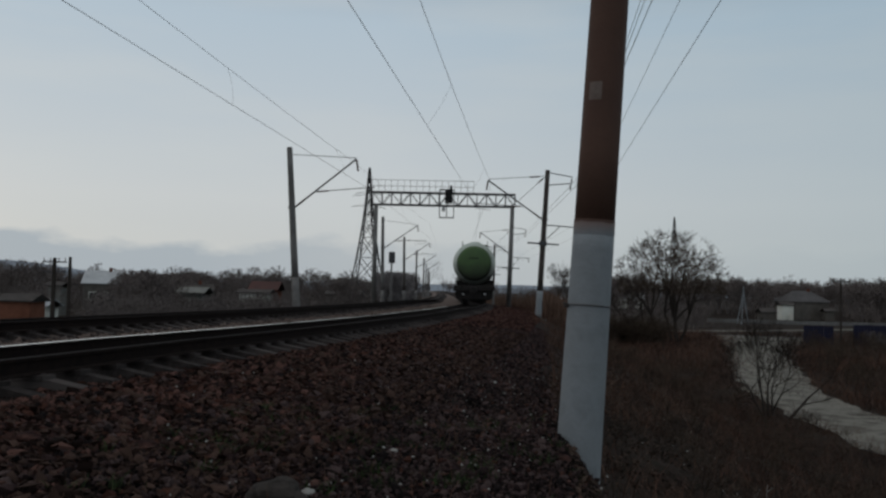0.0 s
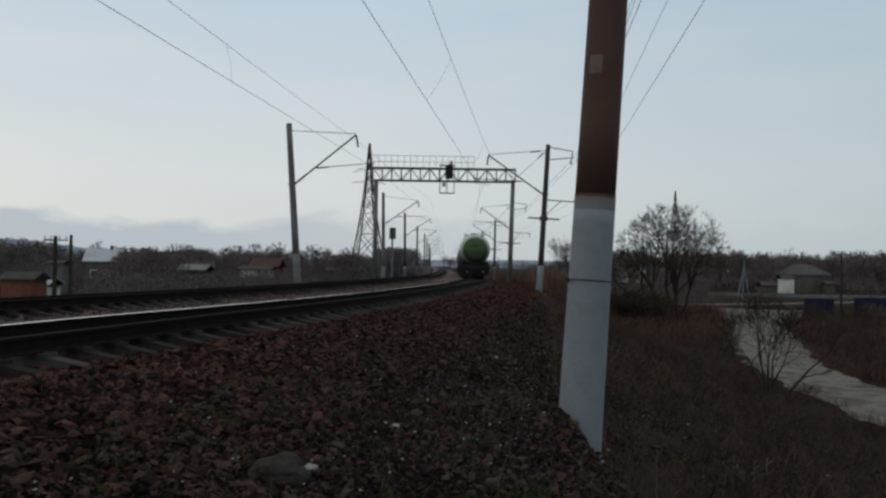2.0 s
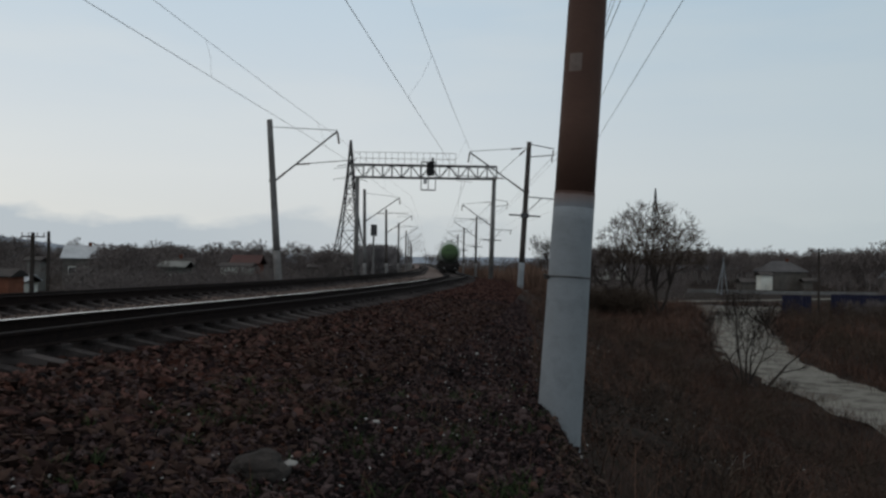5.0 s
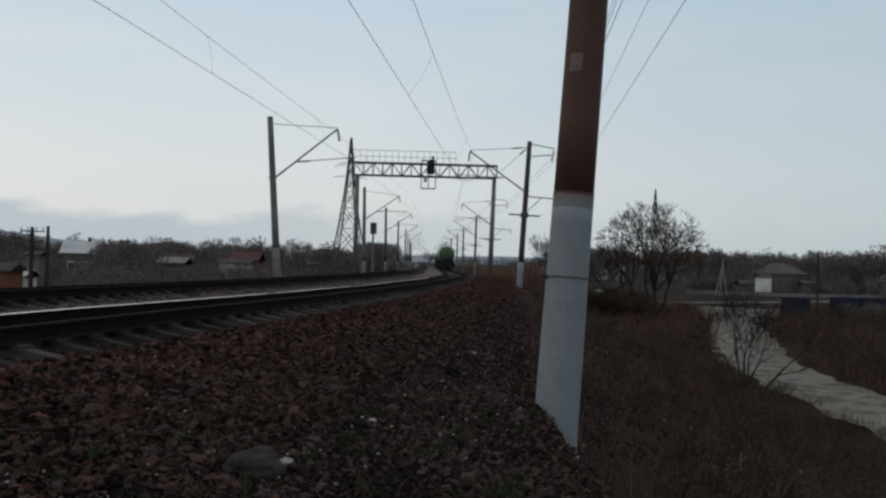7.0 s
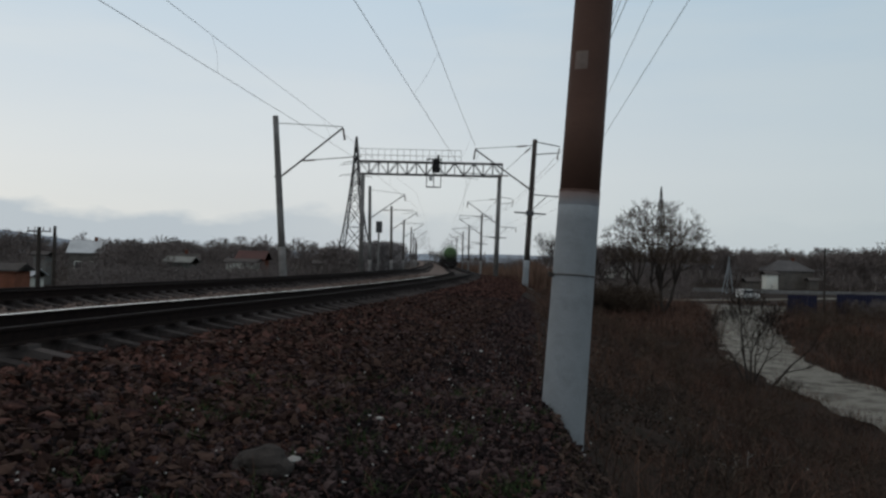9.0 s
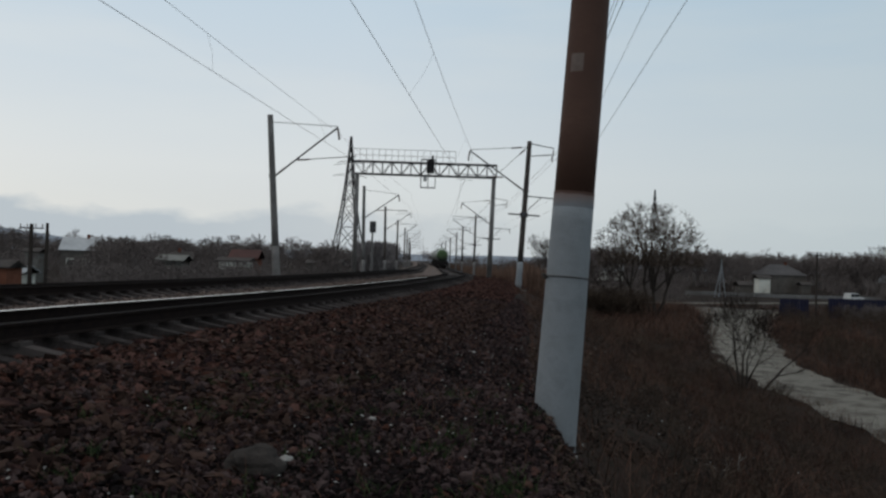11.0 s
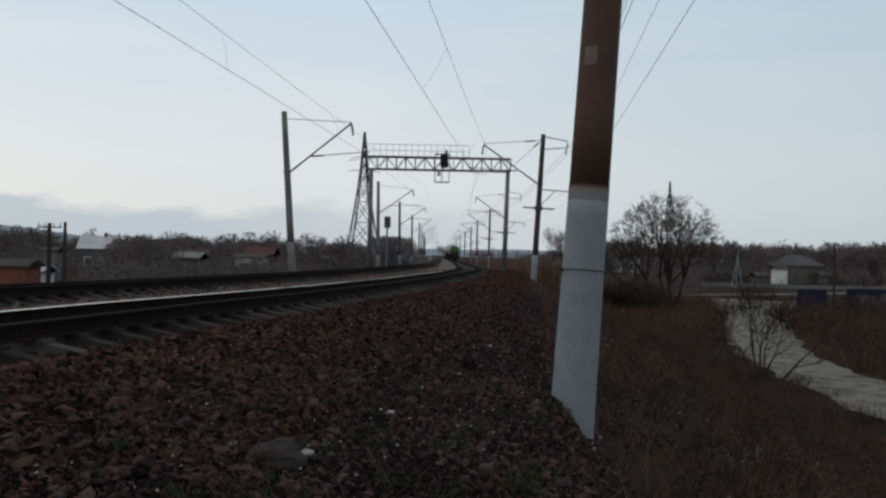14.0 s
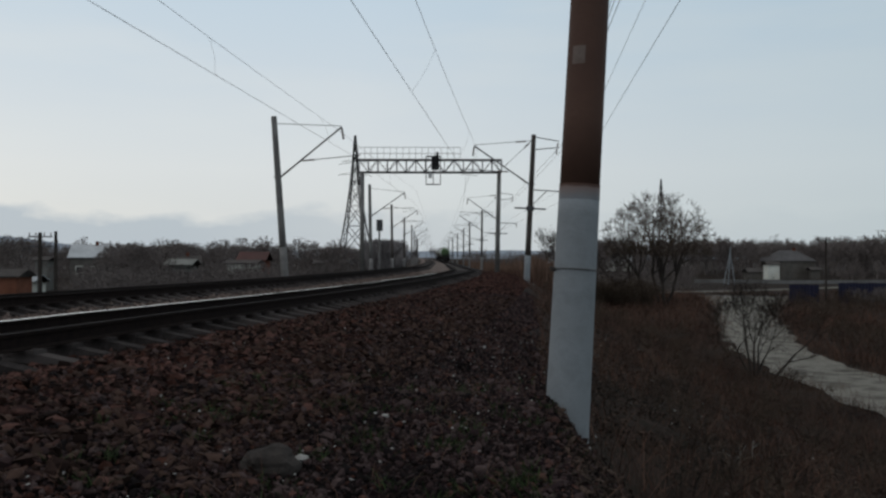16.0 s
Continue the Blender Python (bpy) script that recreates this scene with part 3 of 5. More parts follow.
FINE_V = np.array([(0, 0, 1), *[(0.894 * math.cos(a), 0.894 * math.sin(a), 0.447) for a in np.arange(5) * 1.2566],
                   *[(0.894 * math.cos(a), 0.894 * math.sin(a), -0.447) for a in np.arange(5) * 1.2566 + 0.6283], (0, 0, -1)])
FINE_F = np.array([(0, 1 + i, 1 + (i + 1) % 5) for i in range(5)] + [(1 + i, 6 + i, 1 + (i + 1) % 5) for i in range(5)]
                  + [(1 + (i + 1) % 5, 6 + i, 6 + (i + 1) % 5) for i in range(5)] + [(6 + i, 11, 6 + (i + 1) % 5) for i in range(5)])


def stones(name, x, y, size, rng, material, label, sink=0.25, fine=False, flat=1.0):
    n = len(x)
    bv, bf = (FINE_V, FINE_F) if fine else (ICO_V, ICO_F)
    k = len(bv)
    v = bv[None] * (1 + rng.uniform(-0.3, 0.3, (n, k, 1)))
    v = v + rng.uniform(-0.24, 0.24, (n, k, 3))
    v = v * (size[:, None, None] * np.stack([rng.uniform(0.8, 1.4, n), rng.uniform(0.65, 1.05, n), rng.uniform(0.5, 0.9, n) * flat], -1)[:, None, :])
    q = rng.normal(size=(n, 3)) * np.array([0.5, 0.5, 3.0])
    for ax in (0, 1, 2):
        c, s = np.cos(q[:, ax])[:, None], np.sin(q[:, ax])[:, None]
        a, b = (ax + 1) % 3, (ax + 2) % 3
        va, vb = v[:, :, a] * c - v[:, :, b] * s, v[:, :, a] * s + v[:, :, b] * c
        v[:, :, a], v[:, :, b] = va, vb
    z = ground_z(x, y) + size * sink
    v += np.stack([x, y, z], -1)[:, None, :]
    f = (bf[None] + (np.arange(n) * k)[:, None, None]).reshape(-1, 3)
    return tagged(new(name, np_mesh(name, v.reshape(-1, 3), f, material)), label, "ballast stones", kind="stuff")


def scatter(rng, n, y0, y1, u0, u1, power=1.0):
    y = y0 + (y1 - y0) * rng.random(n) ** power
    u = rng.uniform(u0, u1, n)
    k = slope(y)
    return centre(y) + 0.8 + u * np.sqrt(1 + k * k), y, u


rng = np.random.default_rng(3)
WIDE = ([-5, 4, 12, 30, 45], [6.3, 5.6, 4.85, 4.1, 3.3])
for n, y0, y1, power, mean, fine in ((36000, 3.0, 8.5, 1.0, -3.88, True), (62000, 8.0, 34.0, 1.35, -3.6, False)):
    x, y, u = scatter(rng, n, y0, y1, 0.62, 6.3, power)
    edge = np.interp(y, *WIDE)
    keep = u < edge + 0.05 + rng.exponential(0.28, n)
    x, y, u, edge = x[keep], y[keep], u[keep], edge[keep]
    size = (rng.lognormal(mean, 0.46, len(x)) * np.interp(u, [1.6, 3.6], [1.0, 0.58]) * np.interp(u - edge, [0.0, 0.5], [1.0, 0.7])).clip(0.009, 0.07)
    patch = np.array([noise.noise(Vector((p * 0.9, q * 0.5, 6.0))) for p, q in zip(x, y)])
    grey = rng.random(len(x)) < np.interp(u + 1.6 * patch, [1.5, 3.3], [0.12, 0.9])
    for pick, material, label in ((~grey, M_STONE, "dark reddish-brown crushed stone ballast on the embankment shoulder"), (grey, M_STONEGREY, "dark grey crushed stone ballast on the embankment shoulder")):
        stones("ballast", x[pick], y[pick], size[pick], rng, material, label, 0.2, fine)
x, y, u = scatter(rng, 5000, 3.0, 34.0, 0.12, 0.8, 1.3)
stones("ballast", x, y, rng.lognormal(-3.7, 0.3, len(x)).clip(0.012, 0.05), rng, M_STONE, "dark ballast packed round the sleeper ends", 0.0)
x, y, u = scatter(rng, 30000, 30.0, 78.0, 0.72, 3.6, 1.3)
stones("ballast", x, y, rng.lognormal(-3.25, 0.3, len(x)), rng, M_STONE, "dark brown crushed stone ballast further along the line")
x, y, u = scatter(rng, 13000, 8.0, 60.0, -7.6, -1.8, 1.6)
stones("ballast", x, y, rng.lognormal(-3.0, 0.3, len(x)), rng, M_STONESKYLIT, "brown ballast between the sleepers of both tracks, paled as if sky-lit", 0.1)


x, y, u = scatter(rng, 260, 3.0, 16.0, 1.2, 5.2, 1.0)
stones("gravel", x, y, rng.uniform(0.007, 0.016, len(x)), rng, M_PALESTONE, "small pale gravel chips strewn over the ballast", 2.0)
x, y, u = scatter(rng, 13000, 4.5, 28.0, 0.7, 3.6, 1.1)
stones("litter", x, y, rng.lognormal(-3.35, 0.35, len(x)).clip(0.018, 0.08) * 0.8, rng, M_CHIP, "reddish brown bark chips and dead leaves on the ballast", 0.75, flat=0.35)


def rock(name, x, y, r, seed, material, label, squash=0.6):
    bm = bmesh.new()
    bmesh.ops.create_icosphere(bm, subdivisions=3, radius=r)
    for v in bm.verts:
        d = 1 + 0.35 * noise.noise(v.co / r * 1.2 + Vector((seed, 0, 0))) + 0.1 * noise.noise(v.co / r * 4 + Vector((seed, 9, 0)))
        v.co = Vector((v.co.x * 1.25 * d, v.co.y * d, v.co.z * squash * d))
    me = bpy.data.meshes.new(name)
    bm.to_mesh(me)
    bm.free()
    me.materials.append(material)
    ob = new(name, me)
    ob.location = (x, y, float(ground_z(x, y)) + r * squash * 0.4)
    return tagged(ob, label, "stone")


x, y, u = scatter(rng, 12000, -9.0, 3.2, 0.74, 6.2)
stones("ballast", x, y, rng.lognormal(-3.3, 0.4, len(x)).clip(0.02, 0.12), rng, M_STONE, "dark brown crushed stone ballast round the viewpoint")
rock("stone", -0.93, 5.45, 0.036, 1.0, M_PALESTONE, "small pale stone lying on the dark ballast", 0.75)
rock("boulder", -1.06, 5.17, 0.145, 7.0, M_BOULDER, "grey rounded boulder half sunk in the ballast", 0.75)
for i, (rx, ry, rr) in enumerate([(0.55, 12.5, 0.03), (-2.2, 6.1, 0.07), (-0.1, 9.3, 0.04), (0.2, 8.2, 0.022), (-2.95, 5.9, 0.08), (-0.5, 7.0, 0.028), (0.9, 7.2, 0.05), (-1.6, 8.5, 0.06)]):
    rock("stone", rx, ry, rr, 11.0 + i, M_PALESTONE if i in (0, 3, 5) else M_STONE, "loose stone lying on the ballast shoulder", 0.65)

# ---- near concrete mast ----


def lathe_tube(z0, z1, r0, r1, n=32, steps=12, caps=True):
    s = Shape()
    s.tube([(0, 0, z0 + (z1 - z0) * i / steps) for i in range(steps + 1)], [r0 + (r1 - r0) * i / steps for i in range(steps + 1)], n, caps)
    return s


def near_mast():
    t = thing("concrete_mast", pose(1.11, 8.1, -1.55, 0, 3.08, 0), "tall concrete catenary mast painted brown above and white below", "mast")
    part("shaft", lathe_tube(2.945, 11.4, 0.190, 0.15), M_BROWNPAINT, t, "brown painted upper shaft", True)
    part("painted_base", lathe_tube(0.0, 2.95, 0.217, 0.1925), M_WHITEPAINT, t, "white limewashed lower shaft", True)
    r = Shape()
    r.tube([(0.203 * math.cos(a), 0.203 * math.sin(a), 2.175 - 0.01 * math.sin(a)) for a in np.linspace(0, 2 * math.pi, 33)], 0.006, 6)
    r.tube([(-0.195, -0.05, 2.175), (-0.25, -0.07, 2.19)], 0.012, 6)
    r.tube([(-0.195, -0.05, 2.16), (-0.242, -0.06, 2.16)], 0.010, 6)
    part("tie_wire", r, M_WIRE, t, "rusty wire tied round the shaft")
    part("faded_band", lathe_tube(2.84, 2.99, 0.1942, 0.1930, 32, 4, False), M_PAINTEDGE, t, "washed out pinkish paint edge", True)
    p = Shape()
    for a in np.linspace(-2.5, -1.8, 8)[:-1]:
        b = a + 0.1
        q = [(0.1865 * math.cos(c), 0.1865 * math.sin(c), z) for c, z in ((a, 4.11), (b, 4.11), (b, 4.28), (a, 4.28))]
        o = [(x * 0.99, y * 0.99, z) for x, y, z in q]
        p.add(q + o, [(0, 1, 2, 3), (7, 6, 5, 4), (0, 4, 5, 1), (2, 6, 7, 3)])
    part("number_plate", p, M_PLATE, t, "faded pale plate patch")
    return t


near_mast()

# ---- catenary masts along the line ----


def insulator(s, a, b, r=0.06, n=4):
    a, b = Vector(a), Vector(b)
    pts, rad = [], []
    for i in range(n * 2 + 1):
        pts.append(a.lerp(b, i / (n * 2)))
        rad.append(r if i % 2 else r * 0.45)
    s.tube(pts, rad, 8)


def line_mast(x, y, base, top, side, lean, white, dark=True, arm=3.6, field=True, label="concrete catenary mast with bracket arm", simple=False):
    """side: +1 when the track lies towards +x. Local z runs up the shaft."""
    h = top - base
    yaw = -math.degrees(math.atan(float(slope(y))))
    t = thing("catenary_mast", pose(x, y, base, 0, lean, 0) @ pose(0, 0, 0, 0, 0, yaw), label, "mast", "catenary masts")
    n = 10 if simple else 20
    part("shaft", lathe_tube(white, h, 0.185, 0.145, n, 6), M_DARKCONC if dark else M_CONCRETE, t, "", True)
    part("painted_base", lathe_tube(-0.4, white, 0.205, 0.188, n, 4), M_WHITEPAINT if 50 < y < 60 else M_FADED, t, "white limewashed foot", True)
    b = Shape()
    tip = Vector((side * arm, 0, h - 0.86))
    root = Vector((side * 0.16, 0, h - 3.15))
    b.tube([root, tip], 0.045, 8)
    b.tube([(side * 0.2, 0, h - 3.15), (-side * 0.2, 0, h - 3.15)], 0.06, 6)
    part("bracket_arm", b, M_STEEL, t)
    r = Shape()
    r.tube([(side * 0.1, 0, h - 0.38), tip + Vector((0, 0, 0.05))], 0.018, 6)
    if side < 0:
        r.tube([(side * 0.1, 0, h - 0.38), root.lerp(tip, 0.45)], 0.016, 6)
    part("tie_rod", r, M_STEEL, t)
    i = Shape()
    if not simple:
        insulator(i, tip + Vector((0, 0, -0.05)), tip + Vector((side * 0.05, 0, -0.65)), 0.07)
        part("insulator", i, M_CERAMIC, t)
        i = Shape()
    insulator(i, tip.lerp(root, 0.05) if simple else Vector((side * (arm - 2.2), 0, h - 2.42)), tip if simple else Vector((side * (arm - 1.55), 0, h - 2.42)), 0.06)
    part("insulator", i, M_CERAMIC, t)
    i = Shape()
    insulator(i, root.lerp(tip, 0.04), root.lerp(tip, 0.16), 0.075)
    part("insulator", i, M_CERAMIC, t)
    if side < 0:
        top = Vector((side * 0.1, 0, h - 0.38))
        for end in (tip, root.lerp(tip, 0.45)):
            i = Shape()
            insulator(i, top.lerp(end, 0.1), top.lerp(end, 0.28), 0.065)
            part("insulator", i, M_CERAMIC, t)
    g = Shape()
    g.tube([(side * (arm - 2.3), 0, h - 2.42), (side * (arm + 0.9), 0, h - 2.39)], 0.022, 6)
    g.tube([(side * (arm + 0.8), 0, h - 2.39), (side * (arm + 0.75), 0, h - 2.72), (side * (arm - 0.3), 0, h - 2.77)], 0.012, 6)
    part("registration_arm", g, M_STEEL, t)
    if field:
        c = Shape()
        c.bar((-side * 1.6, 0, h - 0.35), (-side * 0.1, 0, h - 0.15), 0.045)
        c.bar((-side * 1.6, 0, h - 0.75), (-side * 0.1, 0, h - 0.95), 0.045)
        part("field_arm", c, M_STEEL, t)
        c = Shape()
        c.bar((-side * 2.1, 0, h - 3.55), (side * 0.1, 0, h - 3.5), 0.05)
        c.bar((-side * 1.0, 0, h - 3.55), (-side * 0.1, 0, h - 4.5), 0.035)
        part("feeder_arm", c, M_STEEL, t)
        c = Shape()
        c.box((-1.0 if side < 0 else -1.0, -0.06, h - 4.75), (1.0, 0.06, h - 4.66))
        c.box((-0.25, -0.22, h - 4.85), (0.25, 0.22, h - 4.55), bevel=0.03)
        part("cross_arm", c, M_STEEL, t)
        for px, pz in ((-1.55, h - 0.45), (-2.0, h - 3.65), (-1.5, h - 0.85)):
            c = Shape()
            insulator(c, (side * px * 1.0, 0, pz), (side * px, 0, pz - 0.35), 0.06, 3)
            part("insulator", c, M_CERAMIC, t)
    if not simple:
        c = Shape()
        c.box((-0.42, -0.24, 0.32), (0.52, 0.24, 0.40), bevel=0.02)
        part("footing", c, M_WHITEPAINT, t, "limewashed concrete footing")
    return t


line_mast(-8.35, 44, -0.75, 8.05, 1, -4.2, 2.0, dark=False, arm=3.55, field=False, label="grey concrete mast with white foot and track bracket")
line_mast(5.05, 54, -1.3, 8.55, -1, 2.75, 2.15, dark=True, arm=3.75, label="dark concrete mast with white foot and wire cross arms")
for k, (my, off) in enumerate(((85, 4.5), (117, 4.15), (156, 4.2), (192, 4.0), (232, 4.4), (275, 4.4), (320, 4.4), (370, 4.4))):
    c2 = float(centre(my)) - GAP
    line_mast(c2 - off, my, -2.0, 8.0, 1, -1.0 if k < 2 else 0.0, 2.6, dark=k > 0, arm=3.5, field=False, simple=k > 1, label="distant concrete catenary mast with bracket beside the track")
for k, my in enumerate((95, 133, 176, 215, 260, 305, 350)):
    line_mast(float(centre(my)) + (4.05 if k == 0 else 4.2 if k == 1 else 3.75), my, -2.0, 8.1, -1, 1.0 if k < 1 else 0.3, 2.8, dark=True, arm=3.5, simple=k > 0, label="distant dark concrete mast with brackets and cross arms")

# ---- signal gantry ----


def signal_gantry(y):
    xl, xr, zb, zt = -7.18, 4.43, 7.92, 8.97
    t = thing("signal_gantry", pose(0, y, 0), "grey steel signal gantry spanning both tracks", "gantry")
    for x, lean in ((xl, 0), (xr, 0.2)):
        s = Shape()
        s.tube([(x - lean, 0, -1.7), (x, 0, zb)], [0.22, 0.17], 16)
        part("leg", s, M_CONCRETE, t, "concrete leg", True)
    s = Shape()
    n = 15
    xs = [xl - 0.3 + (xr - xl + 0.5) * i / n for i in range(n + 1)]
    for dy in (-0.45, 0.45):
        for z in (zb, zt):
            s.bar((xs[0], dy, z), (xs[-1], dy, z), 0.075)
        for i, x in enumerate(xs):
            s.bar((x, dy, zb), (x, dy, zt), 0.04)
            if i < n:
                a, b = (zb, zt) if i % 2 else (zt, zb)
                s.bar((x, dy, a), (xs[i + 1], dy, b), 0.04)
    for x in xs:
        for z in (zb, zt):
            s.bar((x, -0.45, z), (x, 0.45, z), 0.04)
    part("truss", s, M_STEEL, t)
    s = Shape()
    for i in range(17):
        x = xl - 0.3 + 8.6 * i / 16
        s.bar((x, -0.5, zt), (x, -0.5, zt + 1.02), 0.022)
    for z in (zt + 0.5, zt + 1.02):
        s.bar((xl - 0.3, -0.5, z), (xl + 8.3, -0.5, z), 0.028)
    part("railing", s, M_GALV, t)
    s = Shape()
    s.box((xl - 0.3, -0.45, zt + 0.02), (xl + 8.4, 0.45, zt + 0.06))
    part("walkway", s, M_GALV, t)
    s = Shape()
    x0, x1, z0, z1 = -1.75, -0.55, 6.85, 9.2
    for x in (x0, (x0 + x1) / 2, x1):
        for dy in (-0.95, -0.5):
            s.bar((x, dy, z0), (x, dy, z1), 0.045)
    for z in (z0, z0 + 1.0, z1):
        for dy in (-0.95, -0.5):
            s.bar((x0, dy, z), (x1, dy, z), 0.045)
        for x in (x0, x1):
            s.bar((x, -0.95, z), (x, -0.5, z), 0.04)
    part("basket", s, M_STEEL, t, "steel service basket")
    s = Shape()
    s.box((-1.3, -1.05, 8.05), (-0.65, -0.75, 9.15), bevel=0.06)
    s.tube([(-0.8, -0.9, 9.1), (-0.8, -0.9, 9.55)], 0.09, 8)
    for z in (8.3, 8.7, 9.1):
        s.tube([(-0.97, -1.04, z), (-0.97, -1.25, z + 0.02)], [0.12, 0.13], 12)
    part("signal_head", s, M_BLACK, t, "black railway signal head")
    s = Shape()
    s.box((-1.55, -1.0, 7.35), (-1.25, -0.96, 7.75))
    part("number_plate", s, M_LIGHTGREY, t)
    return t


signal_gantry(72)

# ---- overhead wires ----


def wire(name, pts, r, label, category="overhead wire", droppers=None):
    s = Shape()
    s.tube(pts, r, 5)
    ob = part(name, s, M_WIRE)
    return tagged(ob, label, category)


def catenary(points, sag, step=10):
    out = []
    for (x0, y0, z0), (x1, y1, z1) in zip(points, points[1:]):
        for i in range(step):
            f = i / step
            out.append((x0 + (x1 - x0) * f, y0 + (y1 - y0) * f, z0 + (z1 - z0) * f - 4 * sag * f * (1 - f)))
    return out + [points[-1]]


def line_supports(ys, off, z):
    return [(float(centre(b)) + off, b, z) for b in ys]


R_Y, L_Y = (95, 133, 176, 215, 260, 305, 350), (85, 117, 156, 192, 232, 275, 320)
c1 = catenary([(-6.85, -38, 6.0), (-2.78, 8.1, 6.0), (1.25, 54, 6.0)] + line_supports(R_Y, 0.1, 6.0), 0.0)
m1 = catenary([(-5.9, -38, 7.6), (-2.0, 8.1, 7.6), (1.95, 54, 7.6)] + line_supports(R_Y, 0.1, 7.5), 0.26)
c2 = catenary([(-12.5, -38, 6.0), (-8.22, 8.1, 6.0), (-4.9, 44, 6.0)] + line_supports(L_Y, -GAP, 6.0), 0.0)
m2 = catenary([(-11.4, -38, 7.2), (-8.1, 8.1, 7.15), (-5.45, 44, 7.2)] + line_supports(L_Y, -GAP, 7.4), 0.08)
for nm, pts, r, lb in (("contact_wire", c1, 0.008, "dark contact wire over the outer track"), ("messenger_wire", m1, 0.008, "dark messenger wire over the outer track"),
                       ("contact_wire", c2, 0.008, "dark contact wire over the inner track"), ("messenger_wire", m2, 0.007, "dark messenger wire over the inner track")):
    wire(nm, pts, r, lb)


def at_y(pts, y):
    for a, b in zip(pts, pts[1:]):
        if a[1] <= y <= b[1]:
            f = (y - a[1]) / (b[1] - a[1])
            return tuple(a[i] + (b[i] - a[i]) * f for i in range(3))


for c, m, ys in ((c1, m1, (27, 46, 62, 84)), (c2, m2, (24.5, 39, 62))):
    for b in ys:
        p, q = at_y(c, b), at_y(m, b)
        ob = wire("dropper", [p, tuple((p[i] + q[i]) / 2 + (0.06 if i == 0 else 0) for i in range(3)), q], 0.0035, "thin dropper between messenger and contact wire")
for pts, r in (([(1.9, -12, 5.8), (3.96, 14, 5.18), (7.14, 54, 4.24), (6.6, 95, 4.0), (5.9, 133, 3.9), (5.2, 176, 3.9)], 0.006),
               ([(1.4, -12, 6.4), (3.83, 16, 5.8), (7.13, 54, 4.96), (6.6, 95, 4.7), (5.9, 133, 4.6)], 0.005),
               ([(2.85, -12, 10.3), (5.42, 26, 8.94), (7.31, 54, 7.92), (7.6, 95, 7.6), (7.0, 133, 7.6), (6.4, 176, 7.6)], 0.012),
               ([(2.4, -12, 10.8), (5.24, 26, 8.94), (7.32, 54, 7.55), (7.6, 95, 7.2), (7.0, 133, 7.2)], 0.010),
               ([(2.2, -12, 10.9), (5.14, 26, 8.94), (7.3, 54, 7.4)], 0.008)):
    wire("feeder_wire", catenary(pts, 0.0), r, "thin dark feeder wire strung between the masts")

# ---- lattice pylons ----


def pylon(x, y, base, top, w, label, arms=True, lean=0.0):
    t = thing("lattice_pylon", pose(x, y, base, 0, lean, 20), label, "pylon", "lattice pylons")
    h = top - base
    lv = [0, 0.2, 0.38, 0.52, 0.63, 0.72, 0.80, 0.87, 0.94, 1.0]
    wd = [w * (1 - f) ** 1.7 * 0.42 + 0.45 * (1 - f) ** 0.5 + 0.08 for f in lv]
    s = Shape()
    for (sx, sy) in ((1, 1), (1, -1), (-1, -1), (-1, 1)):
        for i in range(len(lv) - 1):
            s.bar((sx * wd[i], sy * wd[i], lv[i] * h), (sx * wd[i + 1], sy * wd[i + 1], lv[i + 1] * h), 0.19)
    part("leg_frame", s, M_DARKSTEEL, t)
    s = Shape()
    cs = [(1, 1), (1, -1), (-1, -1), (-1, 1)]
    for i in range(len(lv) - 1):
        for j in range(4):
            a, b = cs[j], cs[(j + 1) % 4]
            p = lambda c, q: (c[0] * wd[q], c[1] * wd[q], lv[q] * h)
            s.bar(p(a, i), p(b, i + 1), 0.105)
            s.bar(p(b, i), p(a, i + 1), 0.105)
            s.bar(p(a, i), p(b, i), 0.06)
    part("bracing", s, M_DARKSTEEL, t)
    if arms:
        for f, l in ((0.73, 2.9), (0.82, 2.3)):
            s = Shape()
            for sg in (-1, 1):
                s.bar((sg * l, 0, f * h), (0, 0.3, f * h + 0.1), 0.05)
                s.bar((sg * l, 0, f * h), (0, 0, f * h + 0.6), 0.05)
                insulator(s, (sg * l, 0, f * h), (sg * l * 1.2, 0, f * h - 0.25), 0.07, 4)
            part("cross_arm", s, M_STEEL, t)
    return t


pylon(-18.4, 170, -4.2, 25.1, 7.6, "tall dark steel lattice pylon beyond the tracks")
pylon(75.6, 300, -4.5, 28.4, 8.0, "distant steel lattice pylon behind the bare trees", arms=False)

# ---- small line-side posts ----


def wood_pole(x, y, top, label, arms=1, dark=True, r=0.15):
    b = float(ground_z(x, y))
    t = thing("utility_pole", pose(x, y, b), label, "utility pole", "utility poles")
    s = Shape()
    s.tube([(0, 0, -0.3), (0, 0, top - b)], [r, r * 0.7], 10)
    part("shaft", s, M_BARK if dark else M_CONCRETE, t)
    for k in range(arms):
        z = top - b - 0.4 - k * 0.8
        s = Shape()
        s.box((-1.0, -0.05, z), (1.0, 0.05, z + 0.1))
        part("cross_arm", s, M_STEEL, t)
        for px in (-0.9, -0.35, 0.35, 0.9):
            s = Shape()
            insulator(s, (px, 0, z + 0.1), (px, 0, z + 0.4), 0.055, 2)
            part("insulator", s, M_CERAMIC, t)
    return t


wood_pole(-33.6, 70, 2.72, "dark wooden utility pole with cross arm and insulators", 2, True, 0.21)
wood_pole(-32.3, 70, 2.82, "plain dark wooden utility pole", 0, True, 0.17)
wood_pole(41.0, 92, 3.0, "weathered dark concrete utility pole with cross arm beside the brush", 1, True, 0.12)


